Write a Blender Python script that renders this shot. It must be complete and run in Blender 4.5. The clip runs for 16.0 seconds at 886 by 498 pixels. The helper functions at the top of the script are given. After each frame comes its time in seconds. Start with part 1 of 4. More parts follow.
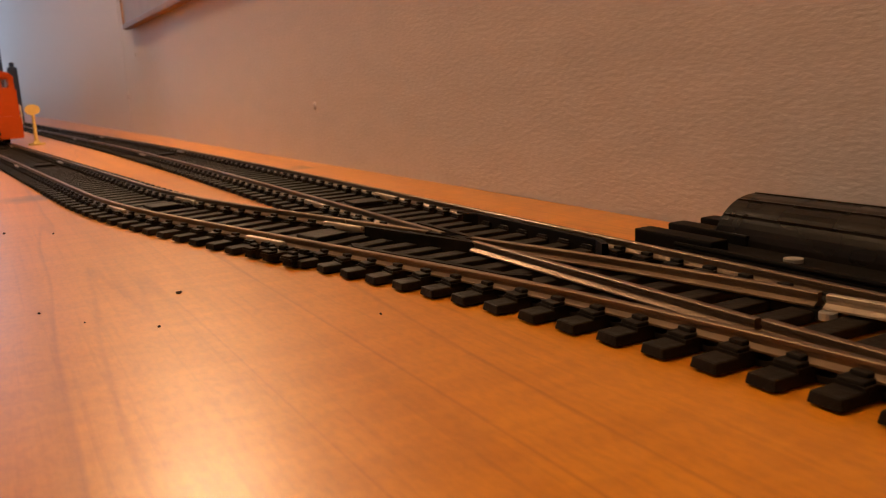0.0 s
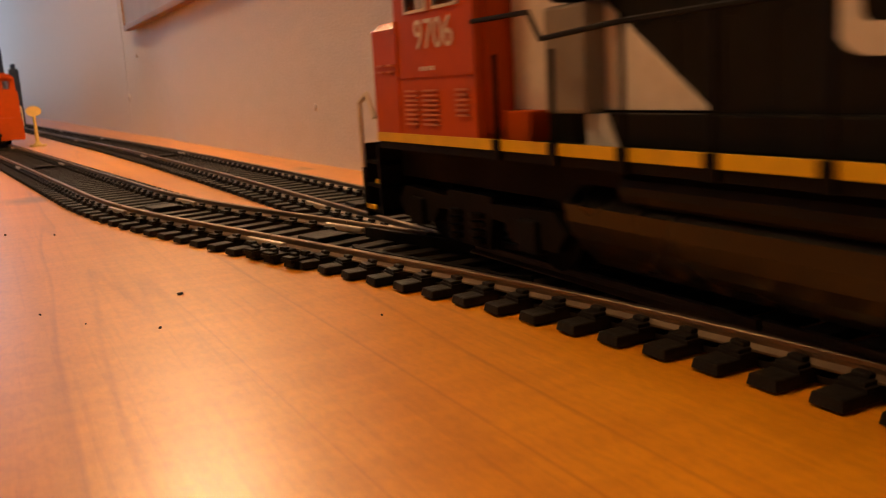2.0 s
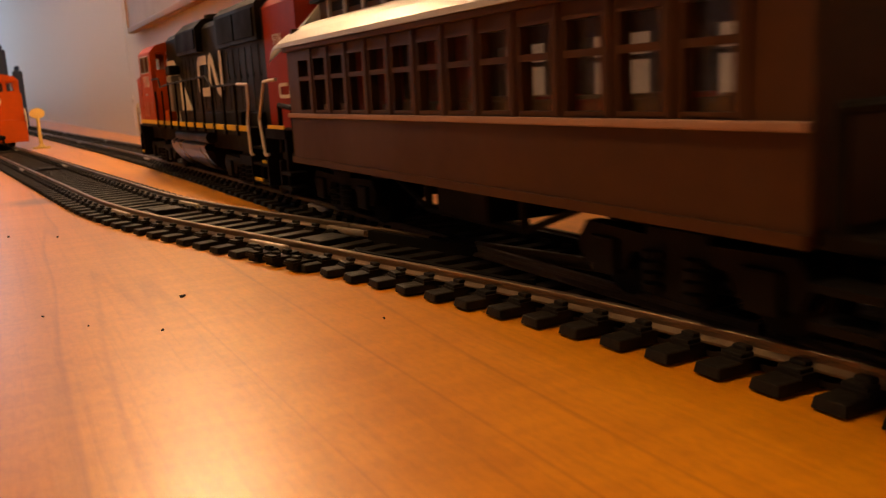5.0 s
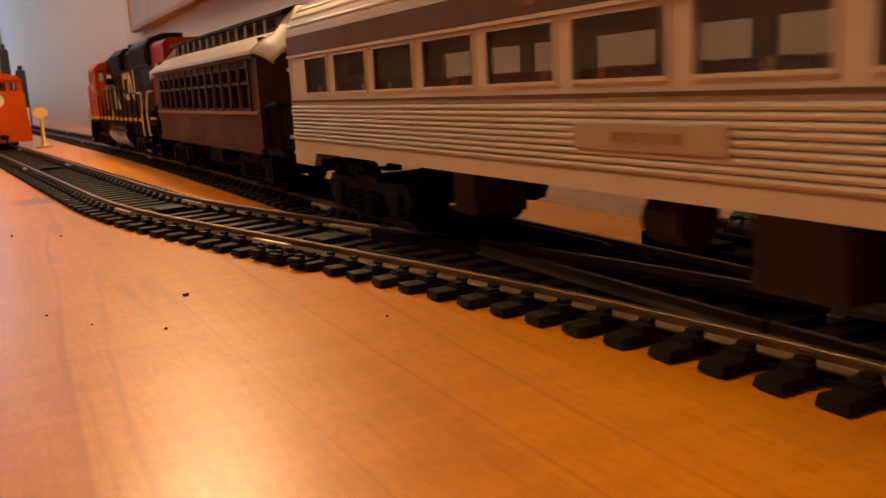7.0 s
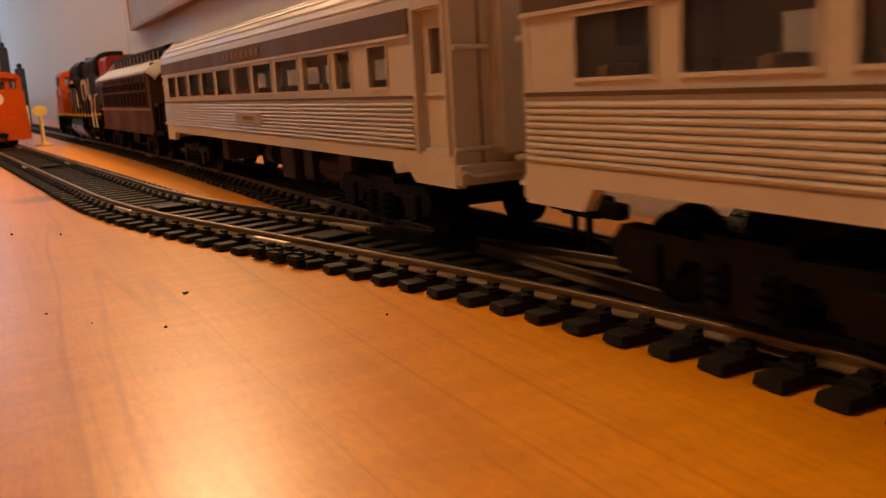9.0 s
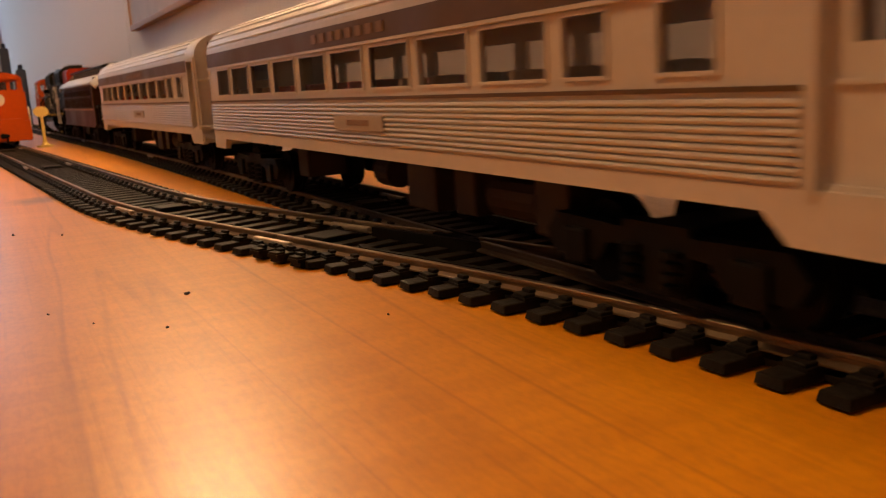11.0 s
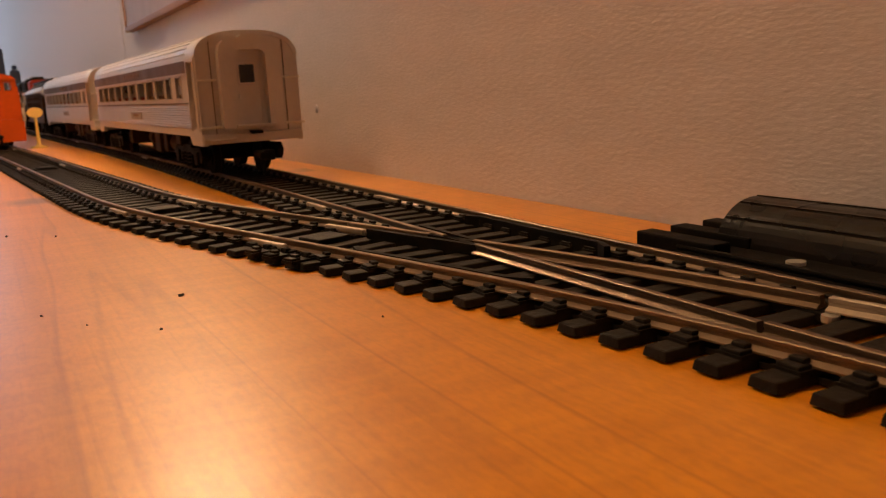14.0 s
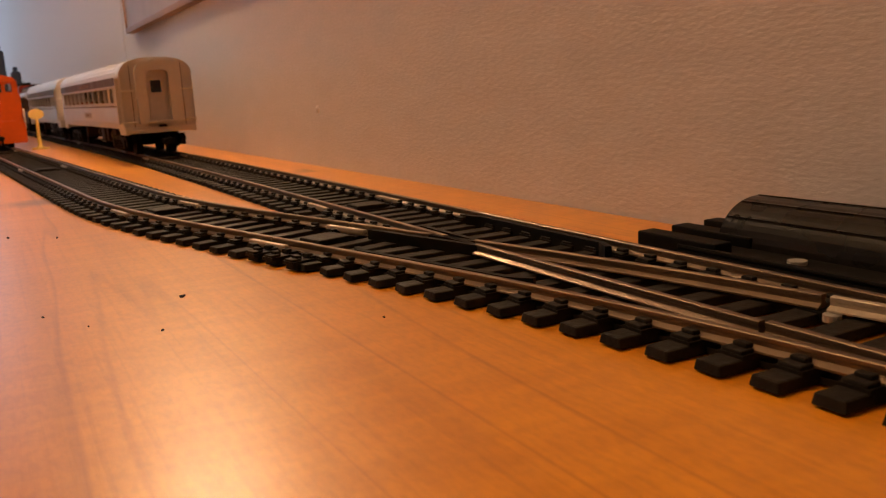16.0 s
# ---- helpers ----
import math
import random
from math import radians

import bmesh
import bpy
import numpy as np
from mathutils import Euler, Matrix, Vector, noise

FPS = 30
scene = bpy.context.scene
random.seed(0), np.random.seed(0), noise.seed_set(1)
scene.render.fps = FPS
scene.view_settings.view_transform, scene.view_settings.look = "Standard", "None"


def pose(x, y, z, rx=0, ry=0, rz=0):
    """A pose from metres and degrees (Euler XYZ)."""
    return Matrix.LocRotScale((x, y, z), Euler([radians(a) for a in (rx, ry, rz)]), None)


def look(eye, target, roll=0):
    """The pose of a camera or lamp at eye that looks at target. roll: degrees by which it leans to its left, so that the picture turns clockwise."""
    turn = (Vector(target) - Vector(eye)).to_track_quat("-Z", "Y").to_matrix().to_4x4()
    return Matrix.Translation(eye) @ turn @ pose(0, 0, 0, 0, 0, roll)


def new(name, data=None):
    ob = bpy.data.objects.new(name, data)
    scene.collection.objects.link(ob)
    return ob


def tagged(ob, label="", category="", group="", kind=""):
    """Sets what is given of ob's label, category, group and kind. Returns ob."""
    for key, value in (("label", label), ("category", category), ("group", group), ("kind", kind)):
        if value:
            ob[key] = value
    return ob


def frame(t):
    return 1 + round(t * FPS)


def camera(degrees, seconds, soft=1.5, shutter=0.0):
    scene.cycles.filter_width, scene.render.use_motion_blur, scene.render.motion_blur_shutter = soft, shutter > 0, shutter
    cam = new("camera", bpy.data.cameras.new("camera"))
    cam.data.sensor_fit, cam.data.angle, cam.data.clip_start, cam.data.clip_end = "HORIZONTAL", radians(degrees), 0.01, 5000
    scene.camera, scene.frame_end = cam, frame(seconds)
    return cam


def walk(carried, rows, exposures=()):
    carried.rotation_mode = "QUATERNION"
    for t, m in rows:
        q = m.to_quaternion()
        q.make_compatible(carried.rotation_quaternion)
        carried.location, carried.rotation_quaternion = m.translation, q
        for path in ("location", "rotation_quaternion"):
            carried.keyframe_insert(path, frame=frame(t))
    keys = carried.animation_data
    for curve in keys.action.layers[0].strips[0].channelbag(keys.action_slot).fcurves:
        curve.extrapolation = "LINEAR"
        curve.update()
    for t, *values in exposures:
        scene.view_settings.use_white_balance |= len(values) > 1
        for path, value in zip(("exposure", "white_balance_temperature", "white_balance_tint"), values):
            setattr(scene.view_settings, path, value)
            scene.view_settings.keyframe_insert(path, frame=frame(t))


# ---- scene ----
cam = camera(54.67, 16.0, soft=1.2, shutter=0.5)
# seconds, heading, dip and lean in degrees
AIM = [
    (0.0, -27.516, 11.200, 3.185),
    (0.5, -27.536, 11.222, 3.279),
    (1.0, -27.506, 11.196, 3.173),
    (1.5, -27.488, 11.187, 3.214),
    (2.0, -27.454, 11.127, 3.247),
    (2.5, -27.471, 10.954, 3.119),
    (3.0, -27.366, 10.855, 3.040),
    (3.5, -27.351, 10.855, 3.073),
    (4.0, -27.334, 10.875, 3.038),
    (6.5, -27.162, 10.975, 3.234),
    (7.0, -27.096, 11.010, 3.250),
    (7.5, -27.094, 11.030, 3.216),
    (8.0, -27.059, 11.054, 3.186),
    (8.5, -27.077, 11.074, 3.183),
    (9.0, -27.107, 11.138, 3.275),
    (11.5, -27.037, 11.154, 3.477),
    (12.0, -27.330, 11.167, 3.422),
    (12.5, -27.419, 11.124, 3.370),
    (13.0, -27.374, 11.084, 3.426),
    (13.5, -27.357, 11.096, 3.180),
    (14.0, -27.392, 11.018, 3.223),
    (14.5, -27.392, 11.018, 3.223),
    (15.0, -27.352, 11.012, 3.339),
    (15.5, -27.386, 11.005, 3.497),
    (16.0, -27.316, 10.991, 3.383),
]


def aim(yaw, dip, lean):
    """Camera pose at its stand, 29 mm over the table."""
    a, b = radians(yaw), radians(dip)
    eye = Vector((0, 0, 0.0290))
    way = Vector((math.cos(a) * math.cos(b), math.sin(a) * math.cos(b), -math.sin(b)))
    return look(eye, eye + way, -lean)


walk(cam, [(t, aim(y, p, r)) for t, y, p, r in AIM], [(0.0, 0.0, 6600, 10), (1.1, 0.0, 6600, 10), (2.3, 0.12, 7200, 10), (4.0, 0.12, 7300, 10), (9.0, 0.08, 7300, 10), (12.5, 0.05, 7000, 10), (16.0, 0.02, 6700, 10)])
cam.data.dof.use_dof = True
cam.data.dof.focus_distance = 0.125
cam.data.dof.aperture_fstop = 95

# ---- light: a far window with daylight, a warm pendant lamp ----
world = bpy.data.worlds.new("world")
scene.world = world
world.use_nodes = True
wn = world.node_tree.nodes
sky = wn.new("ShaderNodeTexSky")
sky.sky_type, sky.sun_disc = "NISHITA", False
sky.sun_elevation, sky.sun_rotation = radians(35), radians(200)
world.node_tree.links.new(sky.outputs[0], wn["Background"].inputs[0])
wn["Background"].inputs[1].default_value = 0.1

WIN_X, WIN_Y0, WIN_Y1, WIN_Z0, WIN_Z1 = 3.8, -0.022, 0.66, 0.02, 1.25


def area_lamp(name, m, sx, sy, watts, colour):
    d = bpy.data.lights.new(name, "AREA")
    d.shape, d.size, d.size_y, d.energy, d.color = "RECTANGLE", sx, sy, watts, colour
    ob = new(name, d)
    ob.matrix_world = m
    return ob


area_lamp("window_daylight", look((WIN_X - 0.02, (WIN_Y0 + WIN_Y1) / 2, (WIN_Z0 + WIN_Z1) / 2), (0, 0.3, 0.3)), 0.66, 1.2, 3.1, (0.58, 0.72, 1.0))
LAMP = Vector((0.42, 0.52, 1.1))
WALL_LAMP = Vector((0.48, -0.086, 0.25))


def bulb(name, place, watts, colour, size):
    d = bpy.data.lights.new(name, "POINT")
    d.energy, d.color, d.shadow_soft_size = watts, colour, size
    new(name, d).location = place


bulb("pendant_bulb", LAMP, 76, (1.0, 0.62, 0.30), 0.1)
bulb("wall_bulb", WALL_LAMP, 12.5, (1.0, 0.64, 0.36), 0.022)
scene.view_settings.exposure = 0.0


# ---- materials ----
def mat(name, colour, rough=0.5, metal=0.0, grain=0.0, scale=800.0, bump=0.0, coat=0.0, spread=0.25, stretch=(1, 1, 1), spec=0.5):
    """Procedural paint, plastic or metal: two scales of tone, fine relief."""
    m = bpy.data.materials.new(name)
    m.use_nodes = True
    nt = m.node_tree
    b = nt.nodes["Principled BSDF"]
    b.inputs["Roughness"].default_value, b.inputs["Metallic"].default_value = rough, metal
    b.inputs["Coat Weight"].default_value, b.inputs["Specular IOR Level"].default_value = coat, spec
    co = nt.nodes.new("ShaderNodeTexCoord")
    mp = nt.nodes.new("ShaderNodeMapping")
    mp.inputs["Scale"].default_value = stretch
    nt.links.new(co.outputs["Object"], mp.inputs[0])
    n1, n2 = nt.nodes.new("ShaderNodeTexNoise"), nt.nodes.new("ShaderNodeTexNoise")
    n1.inputs["Scale"].default_value, n2.inputs["Scale"].default_value = scale, scale / 9
    n1.inputs["Detail"].default_value = n2.inputs["Detail"].default_value = 4
    for n in (n1, n2):
        nt.links.new(mp.outputs[0], n.inputs["Vector"])
    add = nt.nodes.new("ShaderNodeMath")
    nt.links.new(n1.outputs[0], add.inputs[0])
    nt.links.new(n2.outputs[0], add.inputs[1])
    ramp = nt.nodes.new("ShaderNodeMapRange")
    ramp.inputs["From Min"].default_value, ramp.inputs["From Max"].default_value = 0.6, 1.4
    ramp.inputs["To Min"].default_value, ramp.inputs["To Max"].default_value = 1 - spread, 1 + spread
    nt.links.new(add.outputs[0], ramp.inputs[0])
    mul = nt.nodes.new("ShaderNodeVectorMath")
    mul.operation = "SCALE"
    mul.inputs[0].default_value = colour
    nt.links.new(ramp.outputs[0], mul.inputs["Scale"])
    nt.links.new(mul.outputs[0], b.inputs["Base Color"])
    r2 = nt.nodes.new("ShaderNodeMapRange")
    r2.inputs["From Min"].default_value, r2.inputs["From Max"].default_value = 0.35, 0.65
    r2.inputs["To Min"].default_value, r2.inputs["To Max"].default_value = rough * 0.85, min(1, rough * 1.2)
    nt.links.new(n2.outputs[0], r2.inputs[0])
    nt.links.new(r2.outputs[0], b.inputs["Roughness"])
    if bump:
        bp = nt.nodes.new("ShaderNodeBump")
        bp.inputs["Strength"].default_value, bp.inputs["Distance"].default_value = min(1, bump), 0.0002 * max(1, bump)
        nt.links.new(n1.outputs[0], bp.inputs["Height"])
        nt.links.new(bp.outputs[0], b.inputs["Normal"])
    return m


def pine():
    """Varnished pine: long grain along the board, fine pores, pale and dark streaks, two old stains."""
    m = mat("varnished_pine", (0.5, 0.22, 0.05), 0.36)
    nt = m.node_tree
    for n in list(nt.nodes):
        if n.type not in ("BSDF_PRINCIPLED", "OUTPUT_MATERIAL"):
            nt.nodes.remove(n)
    b = nt.nodes["Principled BSDF"]
    co = nt.nodes.new("ShaderNodeTexCoord")

    def noise_at(scale, stretch, turn=0.0, detail=5, dist=0.0):
        mp, n = nt.nodes.new("ShaderNodeMapping"), nt.nodes.new("ShaderNodeTexNoise")
        mp.inputs["Scale"].default_value, mp.inputs["Rotation"].default_value = stretch, (0, 0, turn)
        n.inputs["Scale"].default_value, n.inputs["Detail"].default_value, n.inputs["Distortion"].default_value = scale, detail, dist
        nt.links.new(co.outputs["Object"], mp.inputs[0])
        nt.links.new(mp.outputs[0], n.inputs["Vector"])
        return n.outputs[0]

    def ramp(src, *stops):
        r = nt.nodes.new("ShaderNodeValToRGB")
        el = r.color_ramp.elements
        while len(el) < len(stops):
            el.new(0.5)
        for e, (p, c) in zip(el, stops):
            e.position, e.color = p, (*c, 1)
        nt.links.new(src, r.inputs[0])
        return r.outputs[0]

    def mix(a, c, f, mode="MIX"):
        x = nt.nodes.new("ShaderNodeMix")
        x.data_type, x.blend_type = "RGBA", mode
        for s, i in ((a, 6), (c, 7)):
            if isinstance(s, tuple):
                x.inputs[i].default_value = (*s, 1)
            else:
                nt.links.new(s, x.inputs[i])
        if isinstance(f, float):
            x.inputs[0].default_value = f
        else:
            nt.links.new(f, x.inputs[0])
        return x.outputs[2]

    broad = ramp(noise_at(16, (0.35, 3.2, 1), 0.12, 6, 0.6), (0.3, (0.69, 0.258, 0.012)), (0.5, (0.76, 0.295, 0.015)), (0.72, (0.81, 0.33, 0.022)))
    rings = ramp(noise_at(34, (0.10, 3.4, 1), 0.10, 3, 1.4), (0.40, (0.66, 0.58, 0.50)), (0.50, (1, 1, 1)), (0.7, (0.96, 0.95, 0.94)))
    c = mix(broad, rings, 0.22, "MULTIPLY")
    pores = ramp(noise_at(420, (0.05, 2.4, 1), 0.1, 5), (0.36, (0.62, 0.55, 0.5)), (0.46, (1, 1, 1)))
    c = mix(c, pores, 0.18, "MULTIPLY")
    ray = ramp(noise_at(70, (3.0, 0.7, 1), 0.05, 4), (0.42, (0.86, 0.82, 0.8)), (0.6, (1, 1, 1)))
    c = mix(c, ray, 0.55, "MULTIPLY")
    # lone dark grain lines and a fine mottle of old varnish
    lines = ramp(noise_at(13, (0.16, 3.0, 1), 0.14, 3, 0.5), (0.470, (1, 1, 1)), (0.488, (0.62, 0.50, 0.42)), (0.500, (1, 1, 1)), (0.60, (1, 1, 1)), (0.612, (0.72, 0.6, 0.52)), (0.622, (1, 1, 1)))
    c = mix(c, lines, 0.5, "MULTIPLY")
    mottle = ramp(noise_at(900, (0.6, 1.4, 1), 0.1, 4), (0.35, (0.72, 0.68, 0.64)), (0.6, (1.06, 1.05, 1.04)))
    c = mix(c, mottle, 0.3, "MULTIPLY")
    for place, size, tone in (((0.290, -0.0125), 0.0125, (0.07, 0.04, 0.025)), ((0.303, -0.1035), 0.0085, (0.12, 0.06, 0.03))):
        mp = nt.nodes.new("ShaderNodeVectorMath")
        mp.operation = "DISTANCE"
        nt.links.new(co.outputs["Object"], mp.inputs[0])
        mp.inputs[1].default_value = (*place, 0)
        wob = nt.nodes.new("ShaderNodeMath")
        wob.operation = "MULTIPLY_ADD"
        nt.links.new(noise_at(120, (1, 1, 1)), wob.inputs[0])
        wob.inputs[1].default_value = size * 1.2
        nt.links.new(mp.outputs["Value"], wob.inputs[2])
        f = nt.nodes.new("ShaderNodeMapRange")
        f.inputs["From Min"].default_value, f.inputs["From Max"].default_value = size * 1.0, size * 1.7
        f.inputs["To Min"].default_value, f.inputs["To Max"].default_value = 0.6, 0.0
        nt.links.new(wob.outputs[0], f.inputs[0])
        c = mix(c, tone, f.outputs[0])
    nt.links.new(c, b.inputs["Base Color"])
    rr = nt.nodes.new("ShaderNodeMapRange")
    b.inputs["Specular IOR Level"].default_value = 0.35
    b.inputs["Coat Weight"].default_value, b.inputs["Coat Roughness"].default_value = 0.5, 0.28
    rr.inputs["To Min"].default_value, rr.inputs["To Max"].default_value = 0.34, 0.5
    nt.links.new(noise_at(30, (0.6, 2, 1), 0.1), rr.inputs[0])
    nt.links.new(rr.outputs[0], b.inputs["Roughness"])
    bp = nt.nodes.new("ShaderNodeBump")
    bp.inputs["Strength"].default_value, bp.inputs["Distance"].default_value = 0.45, 0.00012
    nt.links.new(noise_at(420, (0.1, 1.8, 1), 0.1, 5), bp.inputs["Height"])
    nt.links.new(bp.outputs[0], b.inputs["Normal"])
    return m


PINE = pine()
PLASTER = mat("painted_plaster", (0.63, 0.595, 0.665), 0.42, scale=1250, bump=0.8, spread=0.10, stretch=(0.36, 1, 1))
WHITE = mat("white_paint", (0.78, 0.76, 0.72), 0.5, scale=90, spread=0.05)
RAIL = mat("nickel_rail", (0.20, 0.145, 0.10), 0.42, 0.85, scale=700, spread=0.12)
JOINER = mat("bright_joiner", (0.44, 0.37, 0.30), 0.38, 0.4, scale=900, spread=0.15)
TIE = mat("black_tie_plastic", (0.0105, 0.0078, 0.0052), 0.62, scale=900, bump=0.7, spread=0.4, spec=0.2)
BLACK = mat("black_plastic", (0.0055, 0.0045, 0.0035), 0.6, scale=700, bump=0.25, spread=0.3, spec=0.1)
GREY = mat("dark_grey_enamel", (0.0095, 0.0085, 0.0055), 0.5, scale=500, spread=0.25, spec=0.15)
RED = mat("orange_red_enamel", (0.45, 0.062, 0.003), 0.5, scale=300, bump=0.1, spread=0.12, spec=0.3)
YELLOW = mat("yellow_stripe", (0.66, 0.40, 0.012), 0.55, scale=600, spread=0.15)
SIGNY = mat("yellow_plastic", (0.80, 0.58, 0.17), 0.5, scale=300, spread=0.1)
PALE = mat("white_marking", (0.62, 0.56, 0.5), 0.5, scale=600, spread=0.12)
MIDGREY = mat("mid_grey_enamel", (0.20, 0.18, 0.16), 0.5, scale=500, spread=0.12)
CREAM = mat("silver_beige_plastic", (0.57, 0.52, 0.49), 0.36, 0.1, scale=500, spread=0.07, bump=0.1)
ROOF = mat("silver_roof", (0.62, 0.58, 0.55), 0.34, 0.2, scale=500, spread=0.1)
BROWN = mat("brown_letterboard", (0.095, 0.053, 0.022), 0.5, scale=500, spread=0.12)
MAROON = mat("tuscan_red_plastic", (0.055, 0.0205, 0.005), 0.5, scale=400, spread=0.15, bump=0.1, spec=0.25)
TRIM = mat("dusty_trim", (0.30, 0.17, 0.12), 0.6, scale=500, spread=0.15)
ROOFGREY = mat("pale_grey_roof", (0.40, 0.37, 0.36), 0.4, scale=300, spread=0.12)
SEATRED = mat("red_seat_plastic", (0.45, 0.05, 0.025), 0.5, scale=500, spread=0.1)
SEATTAN = mat("tan_interior", (0.30, 0.18, 0.10), 0.5, scale=500, spread=0.1)
STEEL = mat("screw_steel", (0.66, 0.62, 0.56), 0.34, 0.6, scale=900, spread=0.1)
NAVY = mat("navy_plastic", (0.015, 0.034, 0.095), 0.5, scale=100, spread=0.2)
FRAMEWOOD = mat("framed_wood", (0.22, 0.115, 0.065), 0.45, scale=200, spread=0.3, stretch=(0.1, 1, 1))
PICTURE = mat("glazed_print", (0.31, 0.26, 0.29), 0.45, scale=40, spread=0.2)
UNDER = mat("dark_brown_plastic", (0.030, 0.018, 0.010), 0.6, scale=500, spread=0.25, spec=0.25)
TANK = mat("glossy_black_tank", (0.007, 0.006, 0.005), 0.28, scale=300, spread=0.3)
SHELL = mat("satin_black_cover", (0.010, 0.008, 0.006), 0.3, scale=400, bump=0.2, spread=0.3, spec=0.35)
PLATE = mat("tan_name_plate", (0.38, 0.31, 0.25), 0.45, scale=500, spread=0.1)
# the cab's red darkened: weaker light at the hood end, painted in
SHADERED = mat("shaded_red_enamel", (0.27, 0.018, 0.004), 0.5, scale=300, bump=0.1, spread=0.15, spec=0.25)
# paler red: light caught on louvre and grab-iron edges, put into the colour
LITRED = mat("lit_red_edges", (0.52, 0.17, 0.08), 0.5, scale=400, spread=0.2)
DIRT = mat("dark_crumb", (0.03, 0.018, 0.01), 0.8, scale=2000, spread=0.3)


def glass(name, tint, rough=0.05, dust=0.0):
    m = bpy.data.materials.new(name)
    m.use_nodes = True
    nt = m.node_tree
    b = nt.nodes["Principled BSDF"]
    t = nt.nodes.new("ShaderNodeBsdfTransparent")
    t.inputs[0].default_value = (*tint, 1)
    g = nt.nodes.new("ShaderNodeBsdfGlossy")
    g.inputs["Roughness"].default_value = rough
    mx = nt.nodes.new("ShaderNodeMixShader")
    mx.inputs[0].default_value = 0.05
    nt.links.new(t.outputs[0], mx.inputs[1])
    nt.links.new(g.outputs[0], mx.inputs[2])
    haze = nt.nodes.new("ShaderNodeMixShader")
    haze.inputs[0].default_value = dust
    b.inputs["Base Color"].default_value, b.inputs["Roughness"].default_value = (0.5, 0.46, 0.43, 1), 0.5
    nt.links.new(mx.outputs[0], haze.inputs[1])
    nt.links.new(b.outputs[0], haze.inputs[2])
    nt.links.new(haze.outputs[0], nt.nodes["Material Output"].inputs[0])
    return m


PANE = glass("clear_plastic_pane", (0.93, 0.91, 0.89), 0.08, 0.03)
CLEARPANE = glass("thin_clear_pane", (0.94, 0.92, 0.90), 0.06, 0.015)
WINGLASS = glass("window_glass", (0.95, 0.97, 1.0))
BULB = bpy.data.materials.new("lit_globe")
BULB.use_nodes = True
BULB.node_tree.nodes["Principled BSDF"].inputs["Emission Color"].default_value = (1, 0.62, 0.36, 1)
BULB.node_tree.nodes["Principled BSDF"].inputs["Emission Strength"].default_value = 4


# ---- mesh helpers ----
def box(bm, x0, x1, y0, y1, z0, z1, bev=0.0):
    r = bmesh.ops.create_cube(bm, size=1, matrix=Matrix.Translation(((x0 + x1) / 2, (y0 + y1) / 2, (z0 + z1) / 2)) @ Matrix.Diagonal((abs(x1 - x0), abs(y1 - y0), abs(z1 - z0), 1)))
    if bev:
        es = list({e for v in r["verts"] for e in v.link_edges})
        bmesh.ops.bevel(bm, geom=es, offset=bev, segments=2, affect="EDGES", profile=0.6)
    return bm


def boxes(*dims, bev=0.0):
    bm = bmesh.new()
    for q in dims:
        box(bm, *q, bev=bev)
    return bm


def rod(bm, a, b, r, n=8, r2=None):
    a, b = Vector(a), Vector(b)
    m = Matrix.Translation((a + b) / 2) @ (b - a).to_track_quat("Z", "Y").to_matrix().to_4x4()
    bmesh.ops.create_cone(bm, cap_ends=True, segments=n, radius1=r, radius2=r if r2 is None else r2, depth=(b - a).length, matrix=m)
    return bm


def wire(points, r, n=8):
    bm = bmesh.new()
    for a, b in zip(points, points[1:]):
        rod(bm, a, b, r, n)
    for p in points[1:-1]:
        bmesh.ops.create_icosphere(bm, subdivisions=1, radius=r * 1.03, matrix=Matrix.Translation(p))
    return bm


def prism(outline, x0, x1):
    """A solid whose section, a list of (y, z), runs from x0 to x1."""
    bm = bmesh.new()
    a = [bm.verts.new((x0, y, z)) for y, z in outline]
    b = [bm.verts.new((x1, y, z)) for y, z in outline]
    bm.faces.new(a), bm.faces.new(b[::-1])
    for i in range(len(a)):
        j = (i + 1) % len(a)
        bm.faces.new((a[j], a[i], b[i], b[j]))
    bmesh.ops.recalc_face_normals(bm, faces=bm.faces)
    return bm


def plate(outline, y0, y1):
    """A plate whose outline, a list of (x, z), is y0 to y1 thick."""
    bm = prism([(x, z) for x, z in outline], y0, y1)
    for v in bm.verts:
        v.co = (v.co.y, v.co.x, v.co.z)
    bmesh.ops.recalc_face_normals(bm, faces=bm.faces)
    return bm


def mesh_of(name, bm, material, smooth=False):
    me = bpy.data.meshes.new(name)
    bm.to_mesh(me)
    bm.free()
    me.materials.append(material)
    if smooth:
        me.shade_smooth()
    return me


def part(name, bm, material, parent, label="", smooth=False):
    ob = new(name, bm if isinstance(bm, bpy.types.Mesh) else mesh_of(name, bm, material, smooth))
    ob.parent = parent
    if label:
        tagged(ob, label)
    return ob


def thing(name, label, category, group="", m=None):
    ob = tagged(new(name), label, category, group)
    ob.empty_display_size = 0.01
    if m:
        ob.matrix_world = m
    return ob


def struct(name, bm, material, label, category):
    return tagged(new(name, mesh_of(name, bm, material)), label, category, kind="structure")


# ---- the room ----
RX0, RX1, RY1, RZ0, RZ1 = -1.6, WIN_X, 2.6, -0.76, 1.75
WALL_Y, WALL_TURN = -0.1165, 0.009


def wall_y(x):
    return WALL_Y + WALL_TURN * x


SEAM = 0.757


def wave(x):
    """Unevenness of the plaster: a shallow hollow, one side of which faces the far window."""
    drop = 1 / (1 + math.exp((0.580 - x) / 0.012)) - 1 / (1 + math.exp((0.672 - x) / 0.012))
    return -0.0022 * drop


